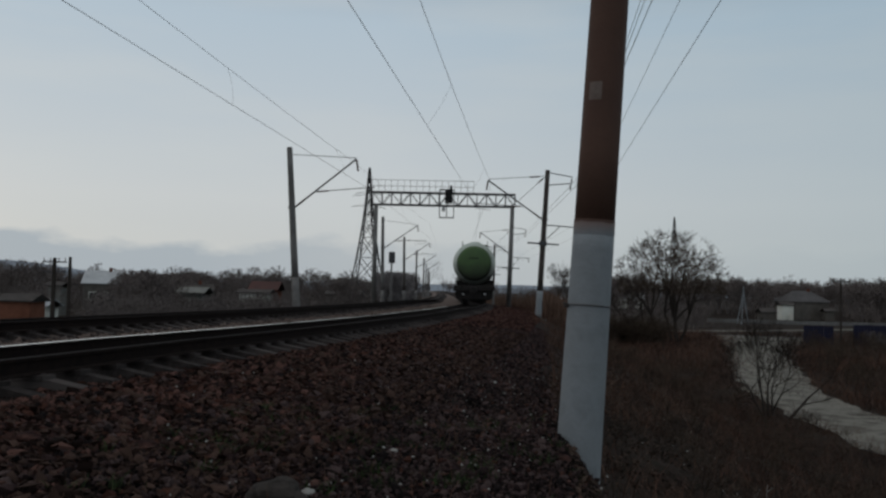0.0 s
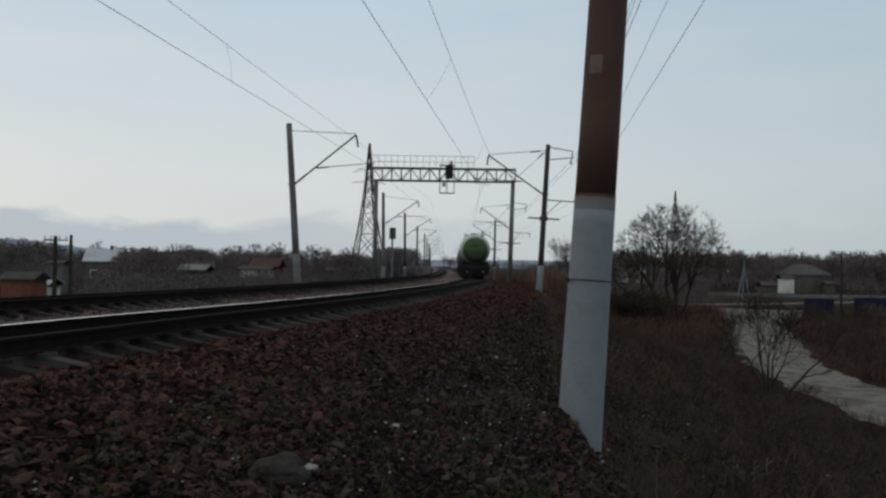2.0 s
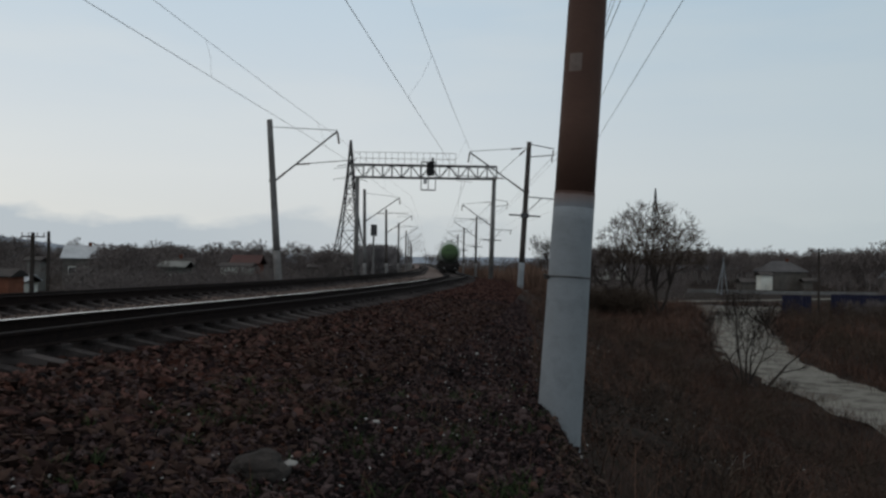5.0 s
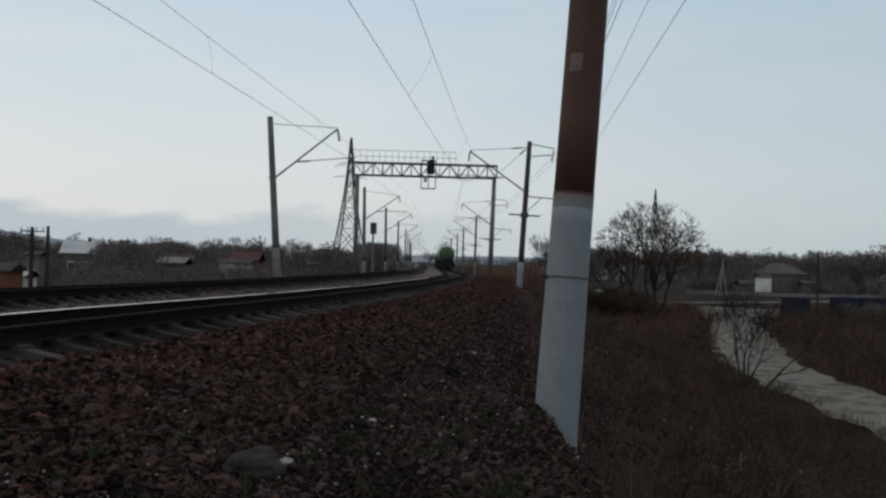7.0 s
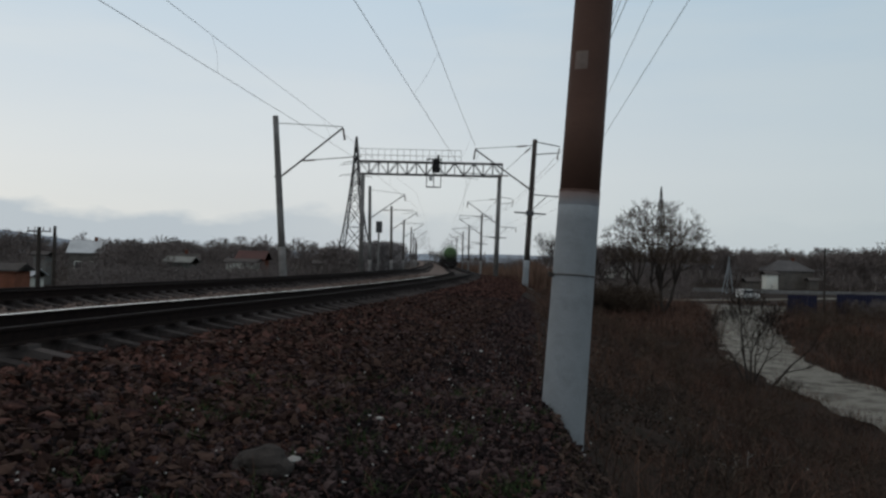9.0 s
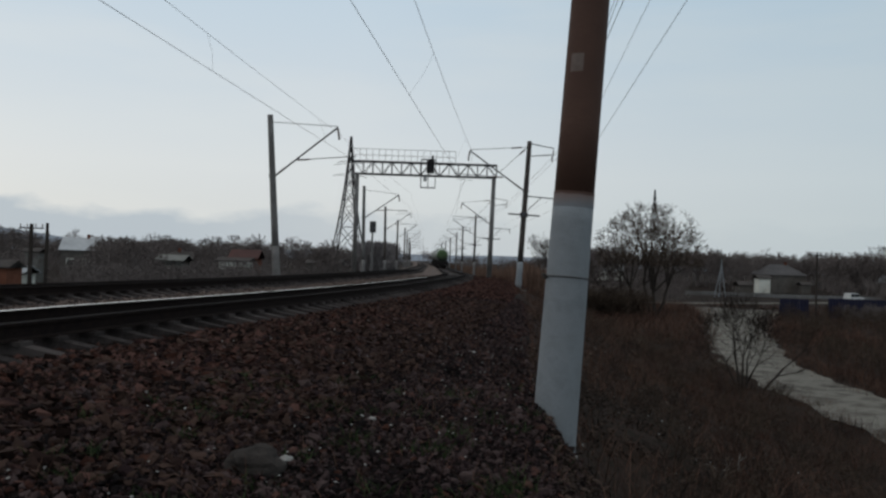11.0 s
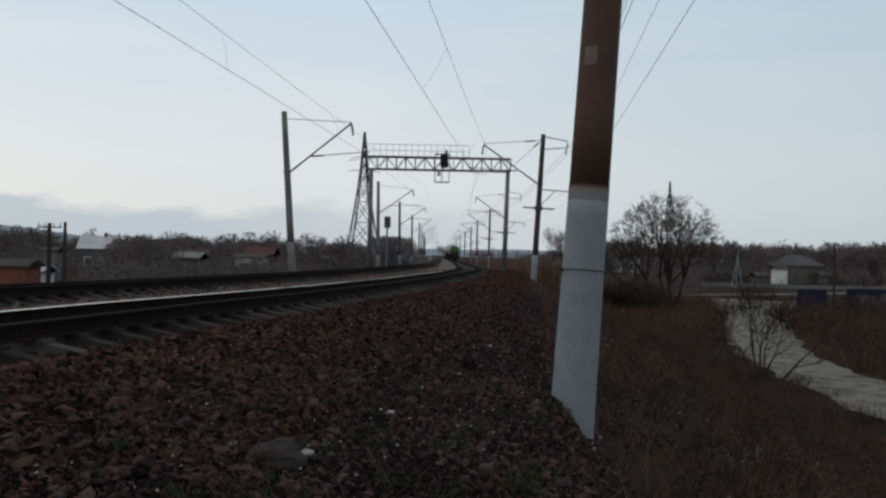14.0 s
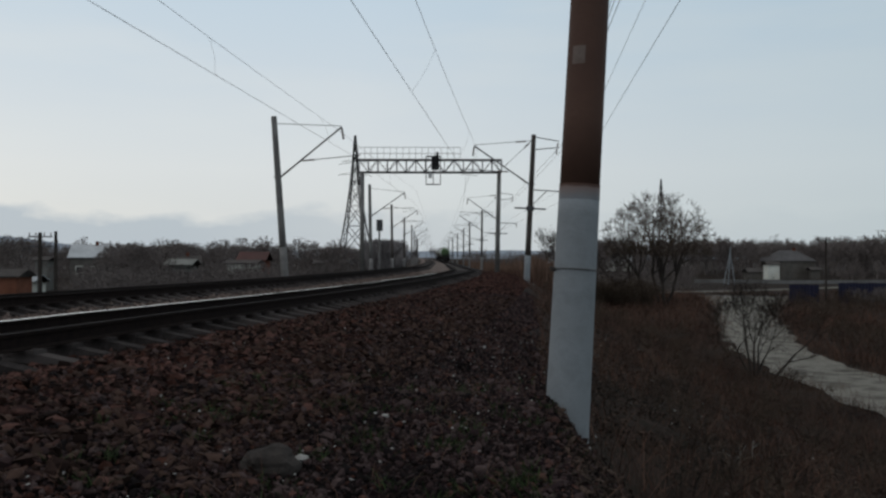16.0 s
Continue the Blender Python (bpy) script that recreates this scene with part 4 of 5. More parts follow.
def braced_pole(x, y, top):
    b = float(ground_z(x, y))
    t = thing("braced_pole", pose(x, y, b), "pale concrete pole with a slanted brace", "utility pole")
    s = Shape()
    s.tube([(0, 0, -0.2), (0.35, 0, top - b)], [0.12, 0.09], 10)
    part("shaft", s, M_WHITEPAINT, t)
    for dx, dy in ((1.15, 0), (-0.7, 0.5)):
        s = Shape()
        s.tube([(dx, dy, -0.2), (0.33, 0, (top - b) * 0.86)], [0.10, 0.08], 10)
        part("brace", s, M_WHITEPAINT, t)
    return t


braced_pole(49.3, 149, 2.6)


def line_post(x, y, top):
    t = thing("trackside_signal", pose(x, y, -1.2), "pale post with a dark signal box on top", "signal")
    s = Shape()
    s.tube([(0, 0, -0.3), (0, 0, top)], 0.10, 10)
    part("post", s, M_CONCRETE, t)
    s = Shape()
    s.box((-0.3, -0.25, top), (0.35, 0.2, top + 1.2), bevel=0.05)
    part("signal_box", s, M_STEEL, t)
    return t


line_post(-7.15, 90, 4.7)

# ---- tank wagons ----


def tank_wagon():
    t = thing("tank_wagon", Matrix(), "grimy tank wagon with a pale rimmed green end", "railway wagon", "tank wagons of the train")
    R, L, zc = 1.56, 5.2, 2.95
    s = Shape()
    s.tube([(0, y, zc) for y in np.linspace(-L, L, 9)], [R] * 9, 48, caps=False)
    part("barrel", s, M_TANKGRIME, t, "grimy dark grey barrel", True)
    for sg in (-1, 1):
        s = Shape()
        pr = [(R, 0.0), (R * 0.995, 0.07), (R * 0.965, 0.16), (R * 0.90, 0.25), (R * 0.815, 0.32)]
        s.tube([(0, sg * (L + d), zc) for r, d in pr], [r for r, d in pr], 48, caps=False)
        part("rim", s, M_TANKPALE, t, "pale rounded rim", True)
        s = Shape()
        pr = [(R * 0.817, 0.319), (R * 0.7, 0.385), (R * 0.55, 0.43), (R * 0.4, 0.46), (R * 0.2, 0.48), (0.02, 0.485)]
        s.tube([(0, sg * (L + d), zc) for r, d in pr], [r for r, d in pr], 48)
        part("end_cap", s, M_TANKGREEN, t, "green dished end", True)
        s = Shape()
        for k in range(3):
            s.box((-0.36 + 0.05 * k, sg * (L + 0.46) - 0.02, zc + 0.35 - 0.3 * k), (0.36 - 0.05 * k, sg * (L + 0.46) + 0.03, zc + 0.42 - 0.3 * k))
        part("marking", s, M_UNDER, t, "dark stencilled marking bars")
        s = Shape()
        s.box((-1.5, sg * 5.9 - 0.15, 0.95), (1.5, sg * 5.9 + 0.15, 1.32), bevel=0.04)
        part("buffer_beam", s, M_UNDER, t)
        s = Shape()
        s.box((-1.35, sg * 5.75 - 0.1, 0.35), (1.35, sg * 5.75 + 0.1, 0.96), bevel=0.04)
        part("brake_rigging", s, M_UNDER, t)
        s = Shape()
        s.box((-0.22, sg * 6.1 - 0.3, 0.85), (0.22, sg * 6.1 + 0.3, 1.2), bevel=0.07)
        s.box((-0.32, sg * 6.3 - 0.12, 0.78), (0.12, sg * 6.3 + 0.16, 1.26), bevel=0.07)
        part("coupler", s, M_UNDER, t)
        for sx in (-0.78, 0.78):
            s = Shape()
            s.tube([(sx, sg * 6.04, 0.70), (sx, sg * 6.14, 0.70)], [0.07, 0.06], 12)
            part("end_lamp", s, M_LIGHTGREY, t, "pale round disc")
        for sx in (-1.35, 1.35):
            s = Shape()
            s.bar((sx, sg * 5.95, 0.6), (sx, sg * 5.95, 1.9), 0.03)
            s.bar((sx * 0.75, sg * 5.95, 0.6), (sx * 0.75, sg * 5.95, 1.9), 0.03)
            for z in (0.65, 1.0, 1.35, 1.88):
                s.bar((sx, sg * 5.95, z), (sx * 0.75, sg * 5.95, z), 0.03)
            part("step_ladder", s, M_UNDER, t)
        b = thing("bogie", Matrix(), "", "")
        b.parent = t
        b.matrix_local = pose(0, sg * 3.9, 0)
        s = Shape()
        for sx in (-1.03, 1.03):
            s.box((sx - 0.1, -1.2, 0.36), (sx + 0.1, 1.2, 0.62), bevel=0.05)
            s.box((sx - 0.14, -0.35, 0.25), (sx + 0.14, 0.35, 0.8), bevel=0.05)
        s.box((-1.1, -0.25, 0.5), (1.1, 0.25, 0.85), bevel=0.05)
        part("bogie_frame", s, M_UNDER, b)
        for dy in (-0.925, 0.925):
            s = Shape()
            s.tube([(-1.0, 0, 0), (1.0, 0, 0)], 0.085, 10)
            for sx in (-0.8, 0.8):
                s.tube([(sx - 0.065, 0, 0), (sx + 0.065, 0, 0)], 0.475, 24)
                f = sx - 0.09 * (1 if sx > 0 else -1)
                s.tube([(f - 0.015, 0, 0), (f + 0.015, 0, 0)], 0.50, 24)
            part("wheelset", s, M_UNDER, b, at=pose(0, dy, 0.475))
    s = Shape()
    for sx in (-0.35, 0.35):
        s.box((sx - 0.12, -5.9, 0.95), (sx + 0.12, 5.9, 1.35), bevel=0.03)
    for y in (-3.9, 3.9):
        s.box((-1.35, y - 0.25, 1.1), (1.35, y + 0.25, 1.75), bevel=0.05)
    part("underframe", s, M_UNDER, t)
    s = Shape()
    s.tube([(0, 0, zc + R - 0.05), (0, 0, zc + R + 0.25)], 0.35, 20)
    s.tube([(0, 0, zc + R + 0.25), (0, 0, zc + R + 0.31)], 0.39, 20)
    part("hatch", s, M_TANKPALE, t)
    s = Shape()
    for sx in (-1.0, 1.0):
        s.bar((sx, -0.9, zc + 1.15), (sx, -0.9, zc + R + 0.35), 0.025)
        s.bar((sx, 0.9, zc + 1.15), (sx, 0.9, zc + R + 0.35), 0.025)
        s.bar((sx, -0.9, zc + R + 0.35), (sx, 0.9, zc + R + 0.35), 0.025)
    s.box((-1.0, -0.8, zc + R + 0.02), (-0.4, 0.8, zc + R + 0.06))
    s.box((0.4, -0.8, zc + R + 0.02), (1.0, 0.8, zc + R + 0.06))
    part("walkway", s, M_UNDER, t)
    return t


WAGONS = [tank_wagon()]
for k in range(6):
    WAGONS.append(copy_thing(WAGONS[0], Matrix()))

# ---- bare trees ----


def grow(rng, base, direction, length, radius, depth, out, spread=0.5, ratio=0.74, up=0.12, kids=(2, 3)):
    """Appends tapered branch segments (p, q, r0, r1) of a bare tree."""
    p, d = np.array(base, float), np.array(direction, float)
    d /= np.linalg.norm(d)
    n = 3 if depth > 2 else 2
    r = radius
    for i in range(n):
        d = d + rng.normal(size=3) * 0.10 + np.array([0, 0, up * 0.5])
        d /= np.linalg.norm(d)
        q = p + d * length / n
        r1 = r * 0.86
        out.append((p, q, r, r1))
        p, r = q, r1
        if depth > 0 and i > 0 and rng.random() < 0.55:
            e = d + rng.normal(size=3) * spread * 1.1
            grow(rng, p, e, length * ratio * 0.8, r * 0.55, depth - 1, out, spread, ratio, up, kids)
    if depth > 0:
        for _ in range(rng.integers(kids[0], kids[1] + 1)):
            e = d + rng.normal(size=3) * spread + np.array([0, 0, up])
            grow(rng, p, e, length * ratio * rng.uniform(0.8, 1.1), r * 0.68, depth - 1, out, spread, ratio, up, kids)


def branches(segs, n=3, rmin=0.0):
    """Arrays of vertices and quads for branch segments as thin prisms."""
    P, Q = np.array([s[0] for s in segs]), np.array([s[1] for s in segs])
    r0, r1 = np.maximum([s[2] for s in segs], rmin), np.maximum([s[3] for s in segs], rmin)
    d = Q - P
    d /= np.linalg.norm(d, axis=1, keepdims=True) + 1e-9
    a = np.where(np.abs(d[:, :1]) < 0.8, np.array([[1.0, 0, 0]]), np.array([[0, 1.0, 0]]))
    u = np.cross(d, a)
    u /= np.linalg.norm(u, axis=1, keepdims=True)
    w = np.cross(d, u)
    an = np.arange(n) * 2 * math.pi / n
    ring = u[:, None, :] * np.cos(an)[None, :, None] + w[:, None, :] * np.sin(an)[None, :, None]
    v = np.concatenate([P[:, None] + ring * r0[:, None, None], Q[:, None] + ring * r1[:, None, None]], 1)
    j = np.arange(n)
    f = np.stack([j, (j + 1) % n, n + (j + 1) % n, n + j], -1)
    f = (f[None] + (np.arange(len(segs)) * 2 * n)[:, None, None]).reshape(-1, 4)
    return v.reshape(-1, 3), f


def ribbons(segs, rng):
    """Far twigs as single flat strips turned at random."""
    P, Q = np.array([s[0] for s in segs]), np.array([s[1] for s in segs])
    d = Q - P
    u = np.cross(d, rng.normal(size=d.shape))
    u /= np.linalg.norm(u, axis=1, keepdims=True) + 1e-9
    r0, r1 = np.array([s[2] for s in segs])[:, None], np.array([s[3] for s in segs])[:, None]
    v = np.stack([P - u * r0, P + u * r0, Q + u * r1, Q - u * r1], 1)
    return v.reshape(-1, 3), np.arange(len(segs) * 4).reshape(-1, 4)


def tree(name, x, y, stems, label, seed, material=M_TWIG, rmin=0.006, category="tree"):
    """stems: (dx, dy, lean_x, lean_y, length, radius, depth, spread)."""
    rng = np.random.default_rng(seed)
    b = float(ground_z(x, y))
    t = thing(name, pose(x, y, b - 0.1), label, category)
    trunks, crown = [], []
    for dx, dy, lx, ly, ln, r, dep, sp in stems:
        segs = []
        grow(rng, (dx, dy, 0), (lx, ly, 1), ln, r, dep, segs, sp)
        trunks.append([])
        for s in segs:
            (trunks[-1] if s[2] > r * 0.42 else crown).append(s)
    for trunk in trunks:
        v, f = branches(trunk, 7)
        part("trunk", np_mesh("trunk", v, f, M_BARK), None, t)
    v, f = branches(crown, 3, rmin)
    part("crown", np_mesh("crown", v, f, material), None, t)
    return t


def domed_tree(x, y, W, H, trunks, n, seed, label):
    """A tree whose limbs reach evenly into a domed crown. trunks: (foot, fork, limbs, radius)."""
    rng = np.random.default_rng(seed)
    t = thing("bare_tree", pose(x, y, float(ground_z(x, y)) - 0.1), label, "tree")
    mid = np.array([0, 0, H * 0.56])

    def spot(k):
        while True:
            d = rng.normal(size=3)
            d /= np.linalg.norm(d)
            p = mid + d * rng.random() ** k * np.array([W / 2, W / 2, H * 0.44]) * (1 + 0.14 * noise.noise(Vector(d * 2.3) + Vector((seed, 0, 0))))
            if p[2] > H * 0.45 and noise.noise(Vector(p * 0.55) + Vector((0, seed, 0))) > -0.2:
                return p
    pos, rad, twigs = [], [], []

    def bough(a, b, r0, r1, steps, bend, store):
        c = (a + b) / 2 + bend
        q, r = a, r0
        for i in range(1, steps + 1):
            f = i / steps
            e = a * (1 - f) ** 2 + c * 2 * f * (1 - f) + b * f * f + (rng.normal(size=3) * 0.05 if i < steps else 0)
            rn = r0 + (r1 - r0) * f
            store.append((q, e, r, rn))
            pos.append(e)
            rad.append(rn)
            q, r = e, rn
    for foot, fork, limbs, r in trunks:
        wood = []
        foot, fork = np.array(foot, float), np.array(fork, float)
        bough(foot, fork, r, r * 0.8, 4, rng.normal(size=3) * np.array([0.12, 0.12, 0]), wood)
        for _ in range(limbs):
            for _ in range(40):
                tip = spot(0.6)
                if np.hypot(*(tip - fork)[:2]) < W * 0.42 and (tip[0] - fork[0]) * (fork[0] or 1) > -W * 0.16:
                    break
            bough(fork, fork + (tip - fork) * 0.85, r * 0.55, r * 0.2, 7, np.array([0, 0, 0.6]) + rng.normal(size=3) * 0.3, wood)
        v, f = branches(wood, 7)
        part("trunk", np_mesh("trunk", v, f, M_BARK), None, t)
    goals = sorted((spot(0.33) for _ in range(n)), key=lambda p: np.linalg.norm(p - np.array([0, 0, H * 0.25])))
    for g in goals:
        P = np.array(pos)
        i = int(np.argmin(np.linalg.norm(P - g, axis=1) + 0.5 * np.maximum(0, P[:, 2] - g[2])))
        r = max(0.016, min(0.05, rad[i] * 0.62))
        bough(P[i], g, r, max(0.015, r * 0.7), 2, np.array([0, 0, 0.08]) + rng.normal(size=3) * 0.08, twigs)
        out = (g - mid) / (np.linalg.norm(g - mid) + 0.01)
        for _ in range(3):
            d = out * 0.8 + rng.normal(size=3) * 0.7 + np.array([0, 0, 0.25])
            twigs.append((g, g + d / np.linalg.norm(d) * rng.uniform(0.25, 0.6), 0.013, 0.010))
    v, f = branches(twigs, 3, 0.0115)
    part("crown", np_mesh("crown", v, f, M_SHRUB), None, t)
    return t


domed_tree(20.75, 84, 10.6, 11.2, [((0.75, 0, 0), (0.55, 0, 2.4), 8, 0.21), ((0.35, 0.3, 0), (-0.35, 0.3, 3.0), 5, 0.14), ((-1.45, 0, 0), (-1.75, 0.1, 2.8), 7, 0.16), ((-1.75, 0.5, 0), (-2.6, 0.5, 3.2), 5, 0.11), ((1.0, 0.3, 0), (2.0, 0.3, 2.9), 7, 0.15)],
           2300, 4, "large bare multi-stemmed tree with a domed dark crown")
tree("bare_shrub", 12.3, 34, [(0, 0, 0.05, 0, 1.35, 0.055, 5, 0.40), (0.1, 0.1, 0.38, 0, 1.25, 0.045, 5, 0.38), (-0.1, 0, -0.40, 0.1, 1.25, 0.045, 5, 0.38), (-0.05, 0.1, -0.15, 0.1, 1.4, 0.045, 5, 0.40),
                              (0.05, -0.1, 0.2, -0.1, 1.35, 0.045, 5, 0.38), (-0.15, -0.1, -0.26, -0.15, 1.3, 0.045, 5, 0.38), (0.6, -0.3, 0.85, 0, 1.35, 0.065, 3, 0.32)],
     "bare grey-brown shrub beside the gravel lane", 9, M_TWIG, 0.0042, "shrub")
tree("bare_shrub", 14.6, 80, [(0, 0, -0.5, 0, 2.0, 0.07, 5, 0.5), (0.3, 0, -0.2, 0, 2.2, 0.06, 5, 0.5), (0.6, 0.1, 0.3, 0, 2.0, 0.06, 5, 0.5)], "bare tangled shrub at the embankment foot", 12, M_TWIG, 0.012, "shrub")
tree("bare_tree", 22.6, 190, [(0, 0, 0.1, 0, 4.5, 0.16, 5, 0.42), (0.3, 0, -0.2, 0, 4.0, 0.14, 5, 0.42)], "slender bare tree beyond the embankment", 15, M_TWIG, 0.015)
tree("bare_tree", 24.6, 200, [(0, 0, 0.0, 0, 3.6, 0.16, 5, 0.42), (0.3, 0, 0.25, 0, 3.2, 0.14, 5, 0.42)], "slender bare tree beyond the embankment", 16, M_TWIG, 0.015)


def woods(name, spots, heights, seed, label, material=M_WOODS, templates=6, depth=5, spread=0.5, crown=False, fine=0.0045):
    """Many bare trees as one mass, from a few grown shapes turned and scaled."""
    rng = np.random.default_rng(seed)
    temps = []
    for i in range(templates):
        segs = []
        for _ in range(int(rng.integers(1, 4))):
            grow(rng, (rng.normal() * 0.05, rng.normal() * 0.05, 0), (rng.normal() * 0.18, rng.normal() * 0.18, 1), 0.34, 0.017, depth, segs, spread)
        top = max(q[1][2] for q in segs)
        segs = [(a / top, b / top, c / top, d / top) for a, b, c, d in segs]
        if crown:
            segs = [q for q in segs if q[2] > 0.009 or (q[1][0] / 0.40) ** 2 + (q[1][1] / 0.40) ** 2 + ((q[1][2] - 0.56) / 0.40) ** 2 < 1 + 0.5 * noise.noise(Vector(q[1] * 4.0))]
            top = max(q[1][2] for q in segs)
        v, f = ribbons([(a, b, max(c, fine), max(d, fine * 0.75)) for a, b, c, d in segs], rng)
        temps.append((v / v[:, 2].max(), f))
    V, F, k = [], [], 0
    for (x, y), h in zip(spots, heights):
        v, f = temps[rng.integers(templates)]
        a = rng.uniform(0, 6.28)
        c, s = math.cos(a), math.sin(a)
        wv = v * h
        wid = rng.uniform(0.9, 1.4)
        wv = np.stack([(wv[:, 0] * c - wv[:, 1] * s) * wid + x, (wv[:, 0] * s + wv[:, 1] * c) * wid + y, wv[:, 2] + float(ground_z(x, y)) - 0.2], -1)
        V.append(wv)
        F.append(f + k)
        k += len(v)
    return tagged(new(name, np_mesh(name, np.concatenate(V), np.concatenate(F), material)), label, "woods", kind="stuff")


def fan(rng, n, a0, a1, d0, d1):
    """Spots between two bearings (degrees, 0 ahead, plus to the right of +y) and distances."""
    a, d = np.radians(rng.uniform(a0, a1, n)), np.sqrt(rng.uniform(d0 ** 2, d1 ** 2, n))
    return np.stack([np.sin(a) * d, np.cos(a) * d], -1)


rng = np.random.default_rng(21)
sp = fan(rng, 260, -36, -5.5, 150, 320)
be = np.degrees(np.arctan2(sp[:, 0], sp[:, 1]))
sp = sp[~((be > -25.2) & (be < -21.4) & (np.hypot(sp[:, 0], sp[:, 1]) < 180))]
woods("far_woods", sp, rng.uniform(5.8, 9.6, len(sp)), 1, "bare dark woods beyond the village and the tracks", depth=5, crown=True, spread=0.6, fine=0.0036)
sp = fan(rng, 26, -21.6, -18.3, 105, 140)
woods("far_woods", sp, rng.uniform(5.2, 6.8, len(sp)), 41, "dense dark grove beside the pale roofed house", depth=5, crown=True, spread=0.6, fine=0.0036)
sp = fan(rng, 280, 10, 36, 215, 350)
woods("far_woods", sp, rng.uniform(7.5, 11.5, len(sp)) * np.interp(np.degrees(np.arctan2(sp[:, 0], sp[:, 1])), [24, 28], [1.0, 1.12]), 2, "bare dark woods behind the village houses", depth=5, crown=True, spread=0.6, fine=0.0036)
sp = np.concatenate([fan(rng, 150, -36, -6, 60, 165), fan(rng, 70, -23, -13, 78, 125)])
sp = sp[~((np.degrees(np.arctan2(sp[:, 0], sp[:, 1])) < -25) & (np.hypot(sp[:, 0], sp[:, 1]) < 103))]
woods("scrub", sp, rng.uniform(2.2, 4.6, len(sp)), 3, "tangled dark scrub below the embankment", M_SCRUB, depth=4, spread=0.7)
sp = fan(rng, 70, -18, -10, 92, 106)
woods("scrub", sp, rng.uniform(3.1, 3.7, len(sp)), 43, "low dark scrub in front of the village sheds", M_SCRUB, depth=4, spread=0.7)
sp = np.stack([rng.uniform(39.6, 49, 60), rng.uniform(80, 86, 60)], -1)
woods("scrub", sp, rng.uniform(1.2, 2.2, len(sp)), 44, "dull brown brush in front of the blue fence", M_SCRUB, depth=4, spread=0.7)
sp = fan(rng, 170, 9.5, 36, 95, 215)
off = np.abs((sp[:, 1] - 115) - (sp[:, 0] - 32) * 0.5405)
be = np.degrees(np.arctan2(sp[:, 0], sp[:, 1]))
sp = sp[(off > 6) & ~((be > 16.5) & (be < 24.5) & (sp[:, 1] > 95))]
woods("scrub", sp, np.where(sp[:, 1] < 125, rng.uniform(0.8, 1.9, len(sp)), rng.uniform(1.8, 4.5, len(sp))), 4, "tangled dark brown scrub on the flatland", M_WOODS, depth=4, spread=0.7)
sp = np.stack([rng.uniform(-14.6, -11.2, 130), rng.uniform(160, 186, 130)], -1)
woods("hedge", sp, rng.uniform(8.0, 8.6, 130), 5, "dense grey-brown clump of bare trees beside the line, paled by painted haze", M_HAZEHEDGE, depth=4, crown=True)
sp = fan(rng, 130, -6, 11, 330, 700)
woods("far_woods", sp, rng.uniform(6, 10, len(sp)), 6, "hazy bare woods where the line vanishes", depth=3)
sp = np.concatenate([fan(rng, 70, 5.8, 11.5, 200, 330), fan(rng, 30, 1.5, 6, 330, 420)])
woods("far_woods", sp, rng.uniform(4.5, 7.5, len(sp)), 16, "low bare trees beyond the reed field", depth=4)
sp = np.stack([rng.uniform(13.2, 19.6, 46), rng.uniform(78, 84, 46)], -1)
woods("scrub", sp, rng.uniform(2.0, 3.3, len(sp)), 45, "dark tangled scrub at the foot of the large tree", M_SHRUB, depth=4, spread=0.7)
# brush round the shrub and the lane's far side
sp = np.stack([rng.uniform(17, 46, 260), rng.uniform(24, 92, 260)], -1)
sp = sp[sp[:, 0] > np.interp(sp[:, 1], [20, 28, 38, 48, 62, 80, 105], [17.6, 17.8, 18.4, 21.0, 26.3, 32.2, 43.5])]
woods("scrub", sp, rng.uniform(0.9, 2.2, len(sp)), 7, "low tangled brown scrub beside the gravel lane", M_SHRUB, depth=4, spread=0.7)


def stems(name, x, y, h, rng, material, label, width=0.005, lean=0.55):
    n = len(x)
    z = ground_z(x, y)
    a = rng.uniform(0, 6.283, n)
    side = np.stack([np.cos(a), np.sin(a), 0 * a], -1)
    tip = rng.normal(size=(n, 3)) * lean * h[:, None]
    tip[:, 2] = h
    base = np.stack([x, y, z - 0.02], -1)
    mid = base + tip * np.array([0.35, 0.35, 0.55])
    w = (width * (0.6 + h))[:, None]
    v = np.stack([base - side * w, base + side * w, mid - side * w * 0.7, mid + side * w * 0.7, base + tip - side * w * 0.25, base + tip + side * w * 0.25], 1)
    f = np.array([(0, 1, 3, 2), (2, 3, 5, 4)])
    f = (f[None] + (np.arange(n) * 6)[:, None, None]).reshape(-1, 4)
    return tagged(new(name, np_mesh(name, v.reshape(-1, 3), f, material)), label, "dry grass", kind="stuff")


rng = np.random.default_rng(33)
y = -12 + 72 * rng.random(110000) ** 1.25
lo = np.interp(y, [-5, 4, 12, 30, 45], [6.3, 5.6, 4.75, 4.0, 3.2])
x = centre(y) + 0.8 + lo + 0.1 + rng.random(110000) ** 0.95 * 16
keep = off_lane(x, y, rng.normal(0.95, 0.28, len(x)))
x, y = x[keep], y[keep]
clump = np.array([noise.noise(Vector((a * 0.5, b * 0.5, 2.0))) for a, b in zip(x, y)])
du = x - centre(y) - 0.8 - np.interp(y, [-5, 4, 12, 30, 45], [6.3, 5.6, 4.75, 4.0, 3.2])
keep = clump + rng.normal(0, 0.12, len(x)) > np.interp(du, [0.0, 1.5, 5.0], [0.14, -0.06, -0.3])
x, y, clump = x[keep], y[keep], clump[keep]
stems("dry_grass", x, y, (0.16 + 0.30 * clump.clip(-0.4, 1) + rng.exponential(0.09, len(x))).clip(0.05, 0.9), rng, M_GRASS, "dry brown grass and weeds on the embankment slope")
